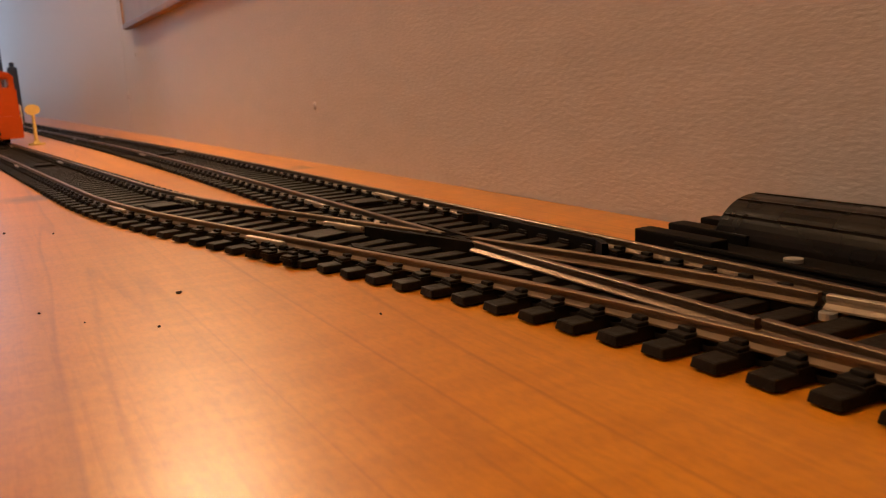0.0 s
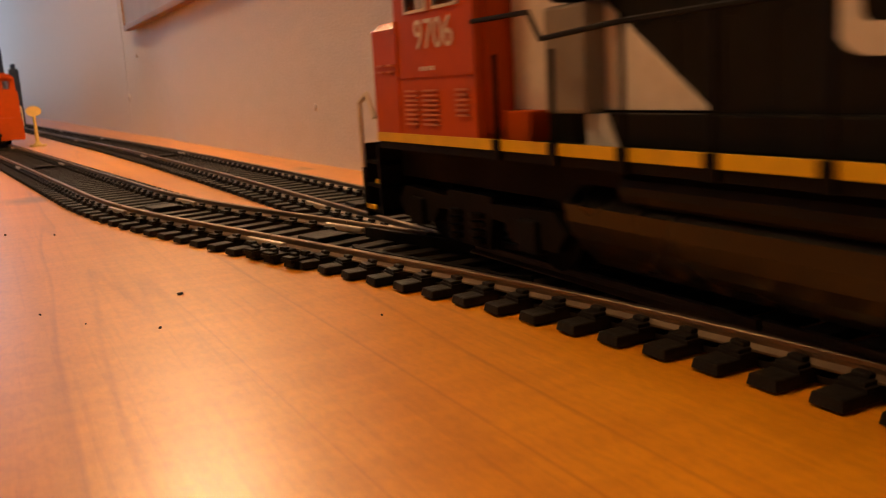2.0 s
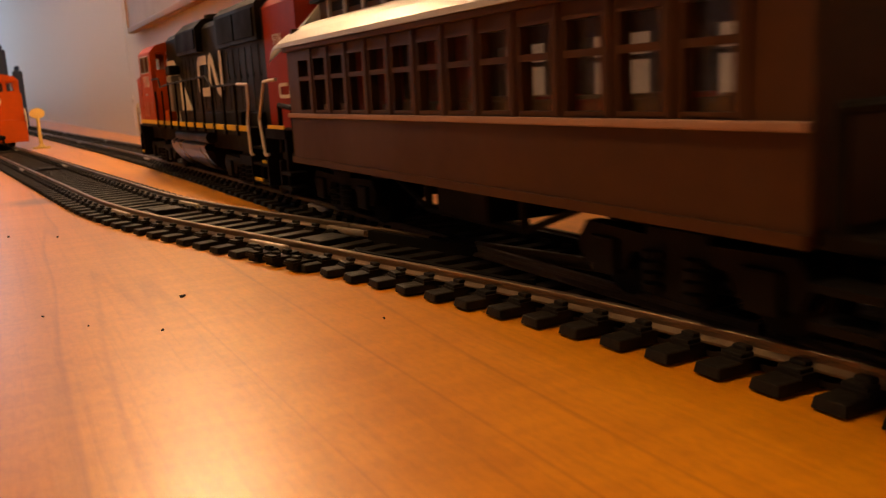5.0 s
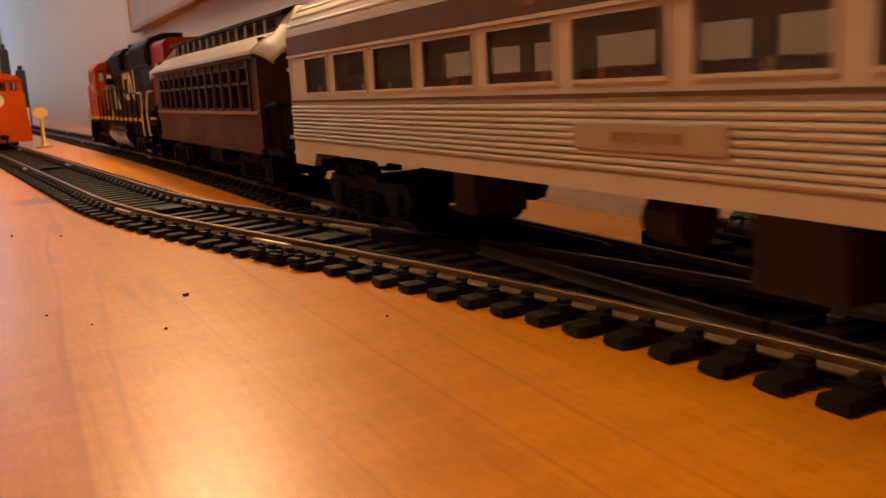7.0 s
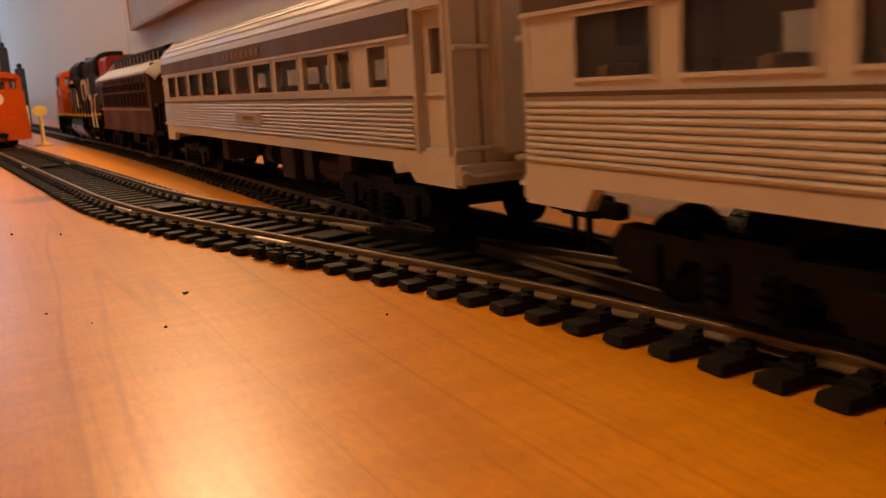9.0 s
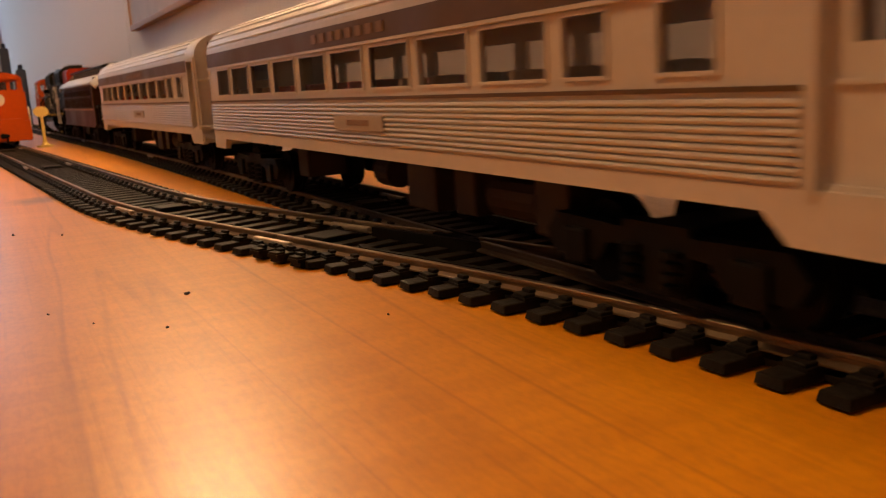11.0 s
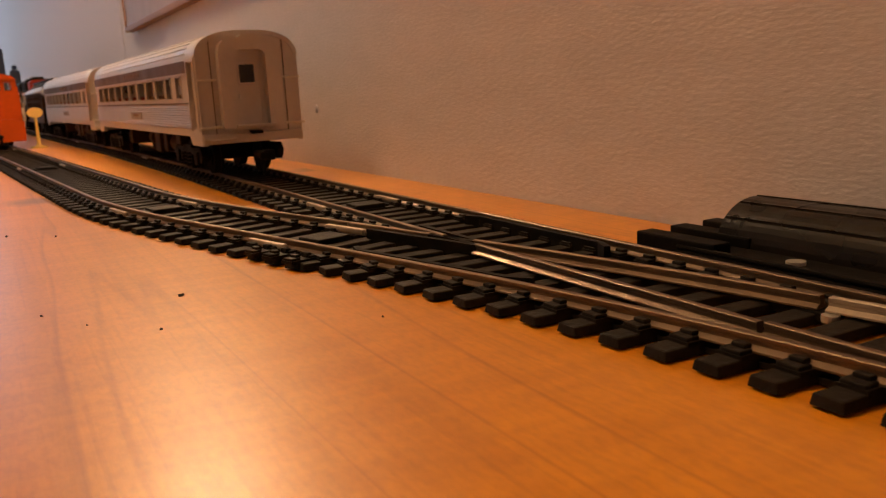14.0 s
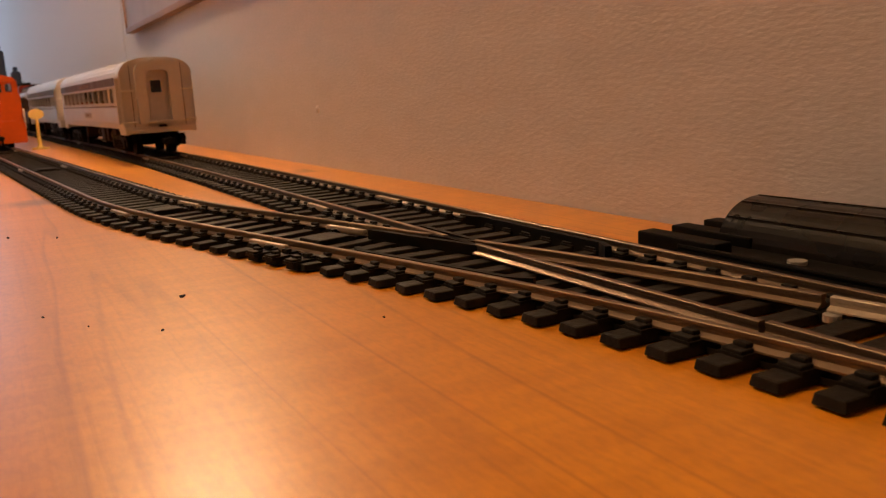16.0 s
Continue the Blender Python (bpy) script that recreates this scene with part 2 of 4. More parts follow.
def wavy_wall(x0, x1, lift):
    bm = bmesh.new()
    box(bm, x0, x1, -0.12, -0.004, RZ0, RZ1)
    n = 300
    xs = [x0 + (x1 - x0) * i / n for i in range(n + 1)]
    low, top = ([bm.verts.new((x, lift + wave(x), z)) for x in xs] for z in (RZ0, RZ1))
    for i in range(n):
        bm.faces.new((low[i + 1], low[i], top[i], top[i + 1])).smooth = True
    for i in (0, n):
        bm.faces.new((low[i], top[i], bm.verts.new((xs[i], -0.004, RZ1)), bm.verts.new((xs[i], -0.004, RZ0))))
    bmesh.ops.split_edges(bm, edges=[e for v in (low[0], low[n]) for e in v.link_edges if len(e.link_faces) == 2])
    return bm


for nm, x0, x1, lift in (("wall_near", RX0, SEAM, 0.0), ("wall_far", SEAM, RX1 + 0.2, 0.0003)):
    w = struct(nm, wavy_wall(x0, x1, lift), PLASTER, "beige painted plaster wall with a fine roller texture", "wall")
    w.matrix_world = pose(0, WALL_Y, 0, 0, 0, math.degrees(WALL_TURN))
struct("wall_left", boxes((RX0, RX1, RY1, RY1 + 0.12, RZ0, RZ1)), PLASTER, "plain beige painted wall across the room", "wall")
struct("wall_back", boxes((RX0 - 0.12, RX0, -0.3, RY1 + 0.12, RZ0, RZ1)), PLASTER, "plain beige painted wall behind the table", "wall")
struct("wall_end", boxes((RX1, RX1 + 0.12, -0.3, WIN_Y0, RZ0, RZ1), (RX1, RX1 + 0.12, WIN_Y1, RY1, RZ0, RZ1), (RX1, RX1 + 0.12, WIN_Y0, WIN_Y1, RZ0, WIN_Z0), (RX1, RX1 + 0.12, WIN_Y0, WIN_Y1, WIN_Z1, RZ1)), PLASTER, "end wall with the window opening", "wall")
struct("ceiling", boxes((RX0, RX1 + 0.12, -0.3, RY1 + 0.12, RZ1, RZ1 + 0.1)), WHITE, "plain white painted ceiling", "ceiling")
struct("floor", boxes((RX0, RX1, -0.3, RY1, RZ0 - 0.1, RZ0)), FRAMEWOOD, "brown wooden floor of the room", "floor")
win = tagged(new("window_1"), "white framed window with daylight behind it", "window", kind="structure")
part("window_frame", boxes((RX1 - 0.02, RX1 + 0.05, WIN_Y0 - 0.014, WIN_Y0, WIN_Z0 - 0.05, WIN_Z1 + 0.06), (RX1 - 0.02, RX1 + 0.05, WIN_Y1, WIN_Y1 + 0.06, WIN_Z0 - 0.05, WIN_Z1 + 0.06), (RX1 - 0.02, RX1 + 0.05, WIN_Y0, WIN_Y1, WIN_Z1, WIN_Z1 + 0.06), bev=0.004), WHITE, win)
part("window_sill", boxes((RX1 - 0.06, RX1 + 0.05, WIN_Y0, WIN_Y1, WIN_Z0 - 0.05, WIN_Z0), bev=0.004), WHITE, win)
part("pane", boxes((RX1 + 0.055, RX1 + 0.06, WIN_Y0, WIN_Y1, WIN_Z0, WIN_Z1)), WINGLASS, win).visible_shadow = False

tab = tagged(new("table_top"), "varnished orange pine table top with long grain", "table", kind="structure")
part("board", boxes((RX0 + 0.4, 3.3, -0.105, 0.62, -0.022, 0), bev=0.001), PINE, tab)
bk = part("back_strip", boxes((RX0 + 0.4, 3.3, 0, 0.009, -0.022, -0.0005)), PINE, tab)
bk.matrix_world = pose(0, -0.1145, 0)
part("table_leg", boxes((RX0 + 0.5, RX0 + 0.57, 0.5, 0.57, RZ0, -0.022)), FRAMEWOOD, tab)
part("table_leg", boxes((3.1, 3.17, 0.5, 0.57, RZ0, -0.022)), FRAMEWOOD, tab)
part("table_leg", boxes((RX0 + 0.5, RX0 + 0.57, -0.08, -0.01, RZ0, -0.022)), FRAMEWOOD, tab)
part("table_leg", boxes((3.1, 3.17, -0.06, 0.01, RZ0, -0.022)), FRAMEWOOD, tab)

lamp = thing("pendant_lamp", "round glowing pendant lamp hanging from the ceiling", "lamp", m=pose(*LAMP))
bm = bmesh.new()
bmesh.ops.create_uvsphere(bm, u_segments=24, v_segments=12, radius=0.085)
part("globe", bm, BULB, lamp, "lit frosted globe", True)
part("cord", rod(bmesh.new(), (0, 0, 0.1), (0, 0, RZ1 - LAMP.z), 0.004), BLACK, lamp)
part("ceiling_rose", rod(bmesh.new(), (0, 0, RZ1 - LAMP.z - 0.03), (0, 0, RZ1 - LAMP.z), 0.05, 20), WHITE, lamp)

wl = thing("wall_lamp", "small round glowing lamp on a wall bracket", "lamp", m=pose(*WALL_LAMP))
bm = bmesh.new()
bmesh.ops.create_uvsphere(bm, u_segments=24, v_segments=12, radius=0.02)
part("globe", bm, BULB, wl, "lit frosted globe", True)
part("bracket", rod(bmesh.new(), (0, -0.006, 0.016), (0, wall_y(0.5) - WALL_LAMP.y, 0.02), 0.004), WHITE, wl)
part("wall_plate", rod(bmesh.new(), (0, wall_y(0.5) - WALL_LAMP.y, 0.02), (0, wall_y(0.5) - WALL_LAMP.y + 0.005, 0.02), 0.016, 20), WHITE, wl)

# framed picture on the wall, its lower edge just in view
pic = thing("wall_picture", "pale framed picture in a brown wooden frame", "picture", m=pose(0.70, wall_y(0.70) + 0.001, 0.0785, 0, 0, math.degrees(WALL_TURN)))
part("frame_rail", boxes((-0.75, 0, 0.0, 0.006, 0.0, 0.004), bev=0.0008), FRAMEWOOD, pic)
part("frame_rail", boxes((-0.75, 0, 0.0, 0.006, 0.108, 0.12), bev=0.0012), FRAMEWOOD, pic)
part("frame_stile", boxes((-0.003, 0, 0.0, 0.006, 0.004, 0.108), bev=0.001), TRIM, pic)
part("frame_stile", boxes((-0.75, -0.738, 0.0, 0.006, 0.004, 0.108), bev=0.001), FRAMEWOOD, pic)
part("print", boxes((-0.738, -0.003, 0.001, 0.005, 0.004, 0.108)), PICTURE, pic, "faded mauve print")
for x, z, r in ((0.318, 0.0215, 0.0016), (0.755, 0.0295, 0.003), (0.70, 0.06, 0.0015)):
    bm = bmesh.new()
    bmesh.ops.create_uvsphere(bm, u_segments=10, v_segments=6, radius=r)
    ob = tagged(new("wall_plug", mesh_of("wall_plug", bm, PLASTER, True)), "small painted-over plug in the plaster wall", "wall plug", "wall plugs")
    ob.matrix_world = pose(x, wall_y(x) + (0.0012 if x > SEAM else 0), z) @ Matrix.Diagonal((1, 0.5, 1, 1))


# ---- tracks ----
GAUGE, RAIL_Z, TIE_Z = 0.0165, 0.0033, 0.0017
YC = -0.0757


def yc(x):
    """Centre line of the rear track: straight, then bending gently off the wall."""
    return YC + (0.056 * (x - 0.2) ** 2 if 0.2 < x < 0.6 else 0) + (0.00896 + 0.0448 * (x - 0.6) - 0.012 * (x - 0.6) ** 2 if x >= 0.6 else 0)


def heading(x):
    return math.atan2(yc(x + 0.002) - yc(x - 0.002), 0.004)


ARC, TURN, BACK = 0.457, radians(14), radians(9.9)


def near(s):
    """Centre line of the diverging track: x, y and heading, s metres from where it leaves the straight."""
    l1, l2, l3 = ARC * TURN, 0.076, ARC * BACK
    if s < 0:
        return s, YC, 0.0
    if s < l1:
        a = s / ARC
        return ARC * math.sin(a), YC + ARC * (1 - math.cos(a)), a
    x, y = ARC * math.sin(TURN), YC + ARC * (1 - math.cos(TURN))
    if s < l1 + l2:
        return x + (s - l1) * math.cos(TURN), y + (s - l1) * math.sin(TURN), TURN
    x, y = x + l2 * math.cos(TURN), y + l2 * math.sin(TURN)
    b = min((s - l1 - l2) / ARC, BACK)
    x2, y2 = x + ARC * (math.sin(TURN) - math.sin(TURN - b)), y + ARC * (math.cos(TURN - b) - math.cos(TURN))
    rest = max(0, s - l1 - l2 - l3)
    return x2 + rest * math.cos(TURN - b), y2 + rest * math.sin(TURN - b), TURN - b


def far(s):
    return s, yc(s), heading(s)


FOOT, WEB, HEAD = 0.00112, 0.00042, 0.0005
RAIL_HALF = [(FOOT, TIE_Z), (FOOT, TIE_Z + 0.00022), (WEB, TIE_Z + 0.0006), (WEB, RAIL_Z - 0.0006), (HEAD, RAIL_Z - 0.0005), (HEAD, RAIL_Z - 0.0001), (HEAD - 0.00012, RAIL_Z)]
RAIL_SECTION = [(-FOOT, TIE_Z)] + RAIL_HALF + [(-o, z) for o, z in RAIL_HALF[:0:-1]]


def sweep(points, section):
    """A bar of the given section (offset to the left, height) along x, y points."""
    bm = bmesh.new()
    rings = []
    for i, (x, y) in enumerate(points):
        a, b = points[max(i - 1, 0)], points[min(i + 1, len(points) - 1)]
        d = Vector((b[0] - a[0], b[1] - a[1])).normalized()
        rings.append([bm.verts.new((x - d.y * o, y + d.x * o, z)) for o, z in section])
    for p, q in zip(rings, rings[1:]):
        for i in range(len(section)):
            j = (i + 1) % len(section)
            bm.faces.new((p[i], p[j], q[j], q[i]))
    bm.faces.new(rings[0]), bm.faces.new(rings[-1][::-1])
    bmesh.ops.recalc_face_normals(bm, faces=bm.faces)
    return bm


def run(path, s0, s1, off, step=0.006):
    n = max(2, int((s1 - s0) / step) + 1)
    out = []
    for i in range(n + 1):
        x, y, a = path(s0 + (s1 - s0) * i / n)
        out.append((x - math.sin(a) * off, y + math.cos(a) * off))
    return out


def tie_mesh(length, chairs, width=0.0035):
    """A moulded tie lying across the track, with a raised chair under each rail."""
    bm = bmesh.new()
    box(bm, -width / 2, width / 2, -length / 2, length / 2, 0, 0.00135, bev=0.0003)
    for v in bm.verts:
        if v.co.z > 0.001:
            v.co.x *= 0.93
            v.co.y *= 1 - 0.0003 / length
        elif v.co.z < 0.0002:
            v.co.x *= 0.84
            v.co.y *= 1 - 0.0011 / length
    for c in chairs:
        box(bm, -width * 0.46, width * 0.46, c - 0.0028, c + 0.0028, 0.0012, TIE_Z)
        for d in (-1, 1):
            ya, yb = sorted((c + d * 0.0009, c + d * 0.0027))
            box(bm, -width * 0.38, width * 0.38, ya, yb, TIE_Z - 0.0002, TIE_Z + 0.0004, bev=0.0002)
            ya, yb = sorted((c + d * 0.0006, c + d * 0.0016))
            box(bm, -width * 0.26, width * 0.26, ya, yb, TIE_Z, TIE_Z + 0.00085, bev=0.0002)
    return mesh_of("tie", bm, TIE)


PITCH = 0.0066
HALF = GAUGE / 2 + 0.0004
PLAIN_TIE = tie_mesh(0.0308, (-HALF, HALF))


def joiner(parent, path, s, off):
    x, y, a = path(s)
    bm = boxes((-0.0062, 0.0062, -0.0017, -0.0006, TIE_Z - 0.0001, TIE_Z + 0.0009), (-0.0062, 0.0062, 0.0006, 0.0017, TIE_Z - 0.0001, TIE_Z + 0.0009), (-0.0065, 0.0065, -0.0014, 0.0014, TIE_Z - 0.0004, TIE_Z), bev=0.0003)
    ob = part("rail_joiner", bm, JOINER, parent, "bright metal rail joiner")
    ob.matrix_basis = pose(x - math.sin(a) * off, y + math.cos(a) * off, 0, 0, 0, math.degrees(a))


def section(path, s0, s1, label, skew=0.0):
    """A length of sectional track: two rails, ties and the joiners at its start."""
    t = thing("track_section", label, "railway track", "sections of model track")
    for off in (-HALF, HALF):
        e = skew if off > 0 else 0
        part("rail", sweep(run(path, s0 + e + 0.0002, s1 - 0.0002, off), RAIL_SECTION), RAIL, t)
        joiner(t, path, s0 + e, off)
    # moulded strip that links the ties under each rail
    for off in (-HALF, HALF):
        part("tie_web", sweep(run(path, s0 + 0.004, s1 - 0.004, off), [(-0.0008, 0.0002), (0.0008, 0.0002), (0.0008, 0.0009), (-0.0008, 0.0009)]), TIE, t)
    # moulded clip between the rails that locks on to the next section
    x, y, a = path(s0 - 0.004)
    part("track_clip", boxes((-0.0034, 0.0034, -0.0036, 0.0036, 0.0004, 0.0024), (-0.0022, 0.0022, -0.0052, -0.0036, 0.0004, 0.0019), (-0.0022, 0.0022, 0.0036, 0.0052, 0.0004, 0.0019), bev=0.0003), TIE, t).matrix_basis = pose(x, y, 0, 0, 0, math.degrees(a))
    n = int((s1 - s0) / PITCH)
    for i in range(n):
        x, y, a = path(s0 + (i + 0.5) * (s1 - s0) / n)
        ob = part("tie", PLAIN_TIE, TIE, t)
        ob.matrix_basis = pose(x, y, 0, 0, 0, math.degrees(a) + random.uniform(-0.5, 0.5))
    return t


for i in range(7):
    section(far, 0.188 + 0.2286 * i, 0.188 + 0.2286 * (i + 1), "straight model track with black ties beside the wall", 0.002 if i == 0 else 0.0)
section(near, 0.155, 0.2275, "short curved model track with black plastic ties")
for i in range(4):
    section(near, 0.2275 + 0.1905 * i, 0.2275 + 0.1905 * (i + 1), "straight model track with black ties on pine")

# the turnout
FROG_S = 0.1215
sw = thing("turnout", "model railway turnout with plastic frog and guard rails", "railway turnout")
part("stock_rail", sweep(run(far, -0.10, 0.1878, -HALF), RAIL_SECTION), RAIL, sw, "straight stock rail")
part("stock_rail", sweep(run(near, -0.10, 0.1548, HALF), RAIL_SECTION), RAIL, sw, "curved stock rail")
# inner rails on either side of the frog
part("closure_rail", sweep(run(far, 0.060, 0.1175, HALF), RAIL_SECTION), RAIL, sw)
part("closure_rail", sweep(run(near, 0.062, 0.1200, -HALF), RAIL_SECTION), RAIL, sw)
part("frog_rail", sweep(run(far, 0.1285, 0.1898, HALF), RAIL_SECTION), RAIL, sw)
part("frog_rail", sweep(run(near, 0.1310, 0.1548, -HALF), RAIL_SECTION), RAIL, sw)
# point blades, pivoting at the closure rails
part("point_blade", sweep(run(far, -0.02, 0.0595, HALF - 0.0004), RAIL_SECTION), RAIL, sw, "dull moving point blade")
part("point_blade", sweep([(x, y - 0.0022 * (0.061 - x) / 0.08) for x, y in run(near, -0.02, 0.061, -HALF)], RAIL_SECTION), JOINER, sw, "bright moving point blade")
FROG_BAR = [(-0.0006, 0.0006), (0.0006, 0.0006), (0.0005, 0.0031), (-0.0005, 0.0031)]
part("frog", sweep(run(far, 0.1172, 0.1288, HALF), FROG_BAR), BLACK, sw, "black plastic frog")
part("frog", sweep(run(near, 0.1197, 0.1313, -HALF), FROG_BAR), BLACK, sw, "black plastic frog")
part("wing_rail", sweep(run(far, 0.1172, 0.122, HALF)[:1] + run(near, 0.1225, 0.146, -HALF + 0.0022), FROG_BAR), BLACK, sw, "black plastic wing rail")
part("wing_rail", sweep(run(near, 0.1197, 0.122, -HALF)[:1] + run(far, 0.1225, 0.142, HALF - 0.0022), FROG_BAR), BLACK, sw, "black plastic wing rail")
part("guard_rail", sweep([(0.1020, yc(0) - HALF + 0.0034)] + run(far, 0.1055, 0.142, -HALF + 0.0019) + [(0.1455, yc(0) - HALF + 0.0034)], FROG_BAR), BLACK, sw, "black plastic guard rail")
part("guard_rail", sweep(run(near, 0.094, 0.095, HALF - 0.0034)[:1] + run(near, 0.0975, 0.131, HALF - 0.0019) + run(near, 0.134, 0.135, HALF - 0.0034)[:1], FROG_BAR), BLACK, sw, "black plastic guard rail")
x = -0.097
while x < 0.185:
    # s of the diverging line at this x, for the outer end of the tie
    s = x
    for _ in range(4):
        s += x - near(s)[0]
    d_y = near(s)[1]
    lo = yc(x) - 0.0150
    hi = d_y + 0.0146 if x < 0.147 else yc(x) + 0.015
    if x < 0.137:
        mid = (lo + hi) / 2
        me = tie_mesh(hi - lo, (yc(x) - HALF - mid, d_y + HALF - mid))
        part("tie", me, TIE, sw).matrix_basis = pose(x, mid, 0)
    else:
        part("tie", PLAIN_TIE, TIE, sw).matrix_basis = pose(x, yc(x), 0)
    x += 0.0062
for s in (0.139, 0.1455, 0.1515):
    q = near(s)
    part("tie", tie_mesh(0.026, (HALF + 0.002,)), TIE, sw).matrix_basis = pose(q[0], q[1] + 0.002, 0, 0, 0, math.degrees(q[2]))
part("tie_web", sweep(run(near, -0.09, 0.153, HALF), [(-0.0008, 0.0002), (0.0008, 0.0002), (0.0008, 0.0009), (-0.0008, 0.0009)]), TIE, sw)
part("throw_bar", boxes((0.062, 0.071, YC - 0.0145, YC - 0.003, 0.0004, 0.0016), bev=0.0002), BLACK, sw)
part("screw", rod(bmesh.new(), (0.061, -0.0790, 0.0008), (0.061, -0.0790, 0.0016), 0.0010, 16), STEEL, sw, "bright steel track screw")

# switch machine beside the turnout
mo = thing("switch_machine", "black plastic switch machine with a ribbed half-round cover", "switch machine")
part("base_plate", boxes((-0.045, 0.0955, -0.1085, -0.0885, 0, 0.0026), (-0.045, 0.0955, -0.0895, -0.0885, 0.0026, 0.0034), bev=0.0004), BLACK, mo)
MR, MY = 0.0076, -0.1040
arch = [(MY + MR * 1.05 * math.cos(a) + 0.0, 0.0026 + 0.0064 * math.sin(a)) for a in [radians(180 * i / 24) for i in range(25)]]
part("cover", prism(arch, -0.04, 0.0945), SHELL, mo, "half-round black cover", True).data.shade_flat()
for a in (38, 66, 92):
    y, z = MY + MR * 1.05 * math.cos(radians(a)), 0.0026 + 0.0064 * math.sin(radians(a))
    part("rib", boxes((-0.0395, 0.0942, y - 0.00022, y + 0.00022, z - 0.0006, z + 0.00016)), SHELL, mo)
for y in (-0.0905, -0.0975, -0.1045):
    part("tie_stub", boxes((0.088, 0.1045, y - 0.0017, y + 0.0017, 0, 0.0042), bev=0.0003), BLACK, mo)
part("screw", rod(bmesh.new(), (0.0770, -0.0925, 0.0020), (0.0770, -0.0925, 0.0031), 0.0013, 16), STEEL, mo, "bright steel screw")

# yellow whistle post, crumbs, a dark block far along the table
sg = thing("track_sign", "yellow plastic trackside sign on a round foot", "sign", m=pose(0.652, -0.0312, 0))
part("foot", rod(rod(bmesh.new(), (0, 0, 0), (0, 0, 0.0012), 0.0055, 20), (0, 0, 0.0012), (0, 0, 0.0032), 0.003, 14, 0.0012), SIGNY, sg)
part("post", rod(bmesh.new(), (0, 0, 0.001), (0, 0, 0.022), 0.0013, 10, 0.001), SIGNY, sg)
bm = rod(bmesh.new(), (-0.0008, 0, 0), (0.0008, 0, 0), 1, 24)
for v in bm.verts:
    v.co = (v.co.x, v.co.y * 0.0049, v.co.z * 0.0036 + 0.0238)
part("disc", bm, SIGNY, sg)
for nm, x, y, h, w in (("navy_block", 1.30, -0.0285, 0.104, 0.011), ("navy_block", 1.30, -0.0450, 0.076, 0.012)):
    tb = thing(nm, "dark navy plastic block standing on the table", "block", "dark blocks", pose(x, y, 0))
    part("block_body", boxes((-0.01, 0.01, -w / 2, w / 2, 0, h), bev=0.003), NAVY, tb)
    part("block_cap", boxes((-0.008, 0.008, -w / 2 + 0.003, w / 2 - 0.003, h, h + 0.006), bev=0.002), NAVY, tb)
for x, y, r in ((0.1279, -0.0221, 0.00036), (0.1282, -0.0225, 0.00026), (0.1106, -0.0163, 0.00024), (0.129, -0.0033, 0.00022), (0.0976, -0.0414, 0.0002), (0.2064, -0.0105, 0.0003), (0.1194, -0.0083, 0.00015), (0.216, -0.0009, 0.0003)):
    bm = bmesh.new()
    bmesh.ops.create_icosphere(bm, subdivisions=1, radius=r)
    for v in bm.verts:
        v.co *= random.uniform(0.6, 1.3)
        v.co.z = max(v.co.z, -r * 0.4)
    ob = tagged(new("crumb", mesh_of("crumb", bm, DIRT)), "tiny dark crumb lying on the pine table", "crumb", "crumbs on the table")
    ob.matrix_world = pose(x, y, r * 0.4, 0, 0, random.uniform(0, 360))


# ---- rolling stock; each vehicle runs along +x, its origin on the table under its middle ----
WHEEL_R = 0.0052
AXLE_Z = RAIL_Z + WHEEL_R
wheelsets = []


def wheel_pair(parent, x):
    ob = part("axle", rod(bmesh.new(), (0, -0.0105, 0), (0, 0.0105, 0), 0.0009, 8), BLACK, parent)
    for s in (-1, 1):
        bm = rod(bmesh.new(), (0, s * 0.0072, 0), (0, s * 0.0095, 0), WHEEL_R, 20)
        rod(bm, (0, s * 0.0066, 0), (0, s * 0.0073, 0), WHEEL_R + 0.0006, 20)
        rod(bm, (0, s * 0.0095, 0), (0, s * 0.0098, 0), WHEEL_R * 0.55, 12)
        part("wheel", bm, BLACK, ob)
    ob.location = (x, 0, AXLE_Z)
    wheelsets.append((ob, x))
    return ob


def truck(parent, x, base=0.026, width=0.0128):
    """A two-axle truck: side frames with journals, springs and bolster."""
    t = part("truck", boxes((x - 0.004, x + 0.004, -width, width, 0.0075, 0.0125), bev=0.0005), BLACK, parent, "black two-axle truck")
    for s in (-1, 1):
        y0, y1 = s * (width - 0.0012), s * (width + 0.001)
        half = [(0.74, 0.0098), (0.66, 0.0122), (0.2, 0.0118), (0.2, 0.0128)]
        under = [(0.17, 0.0052), (0.20, 0.0098), (0.30, 0.0096), (0.36, 0.0072), (0.68, 0.0072)]
        rim_ = [(x - base * a, z) for a, z in half] + [(x + base * a, z) for a, z in half[::-1]] + [(x + base * a, z) for a, z in under[::-1]] + [(x - base * a, z) for a, z in under]
        bm = plate(rim_, min(y0, y1), max(y0, y1))
        part("side_frame", bm, BLACK, t)
        for a in (-1, 1):
            part("journal_box", boxes((x + a * base / 2 - 0.0022, x + a * base / 2 + 0.0022, s * (width + 0.0008) - 0.001, s * (width + 0.0008) + 0.001, 0.0064, 0.0108), bev=0.0004), BLACK, t)
            bm = bmesh.new()
            for dz in range(4):
                rod(bm, (x + a * 0.0032, s * (width + 0.0012), 0.0060 + dz * 0.0012), (x + a * 0.0032, s * (width + 0.0012), 0.0067 + dz * 0.0012), 0.0013, 10)
            part("spring", bm, BLACK, t)
    for a in (-1, 1):
        wheel_pair(parent, x + a * base / 2)
    return t


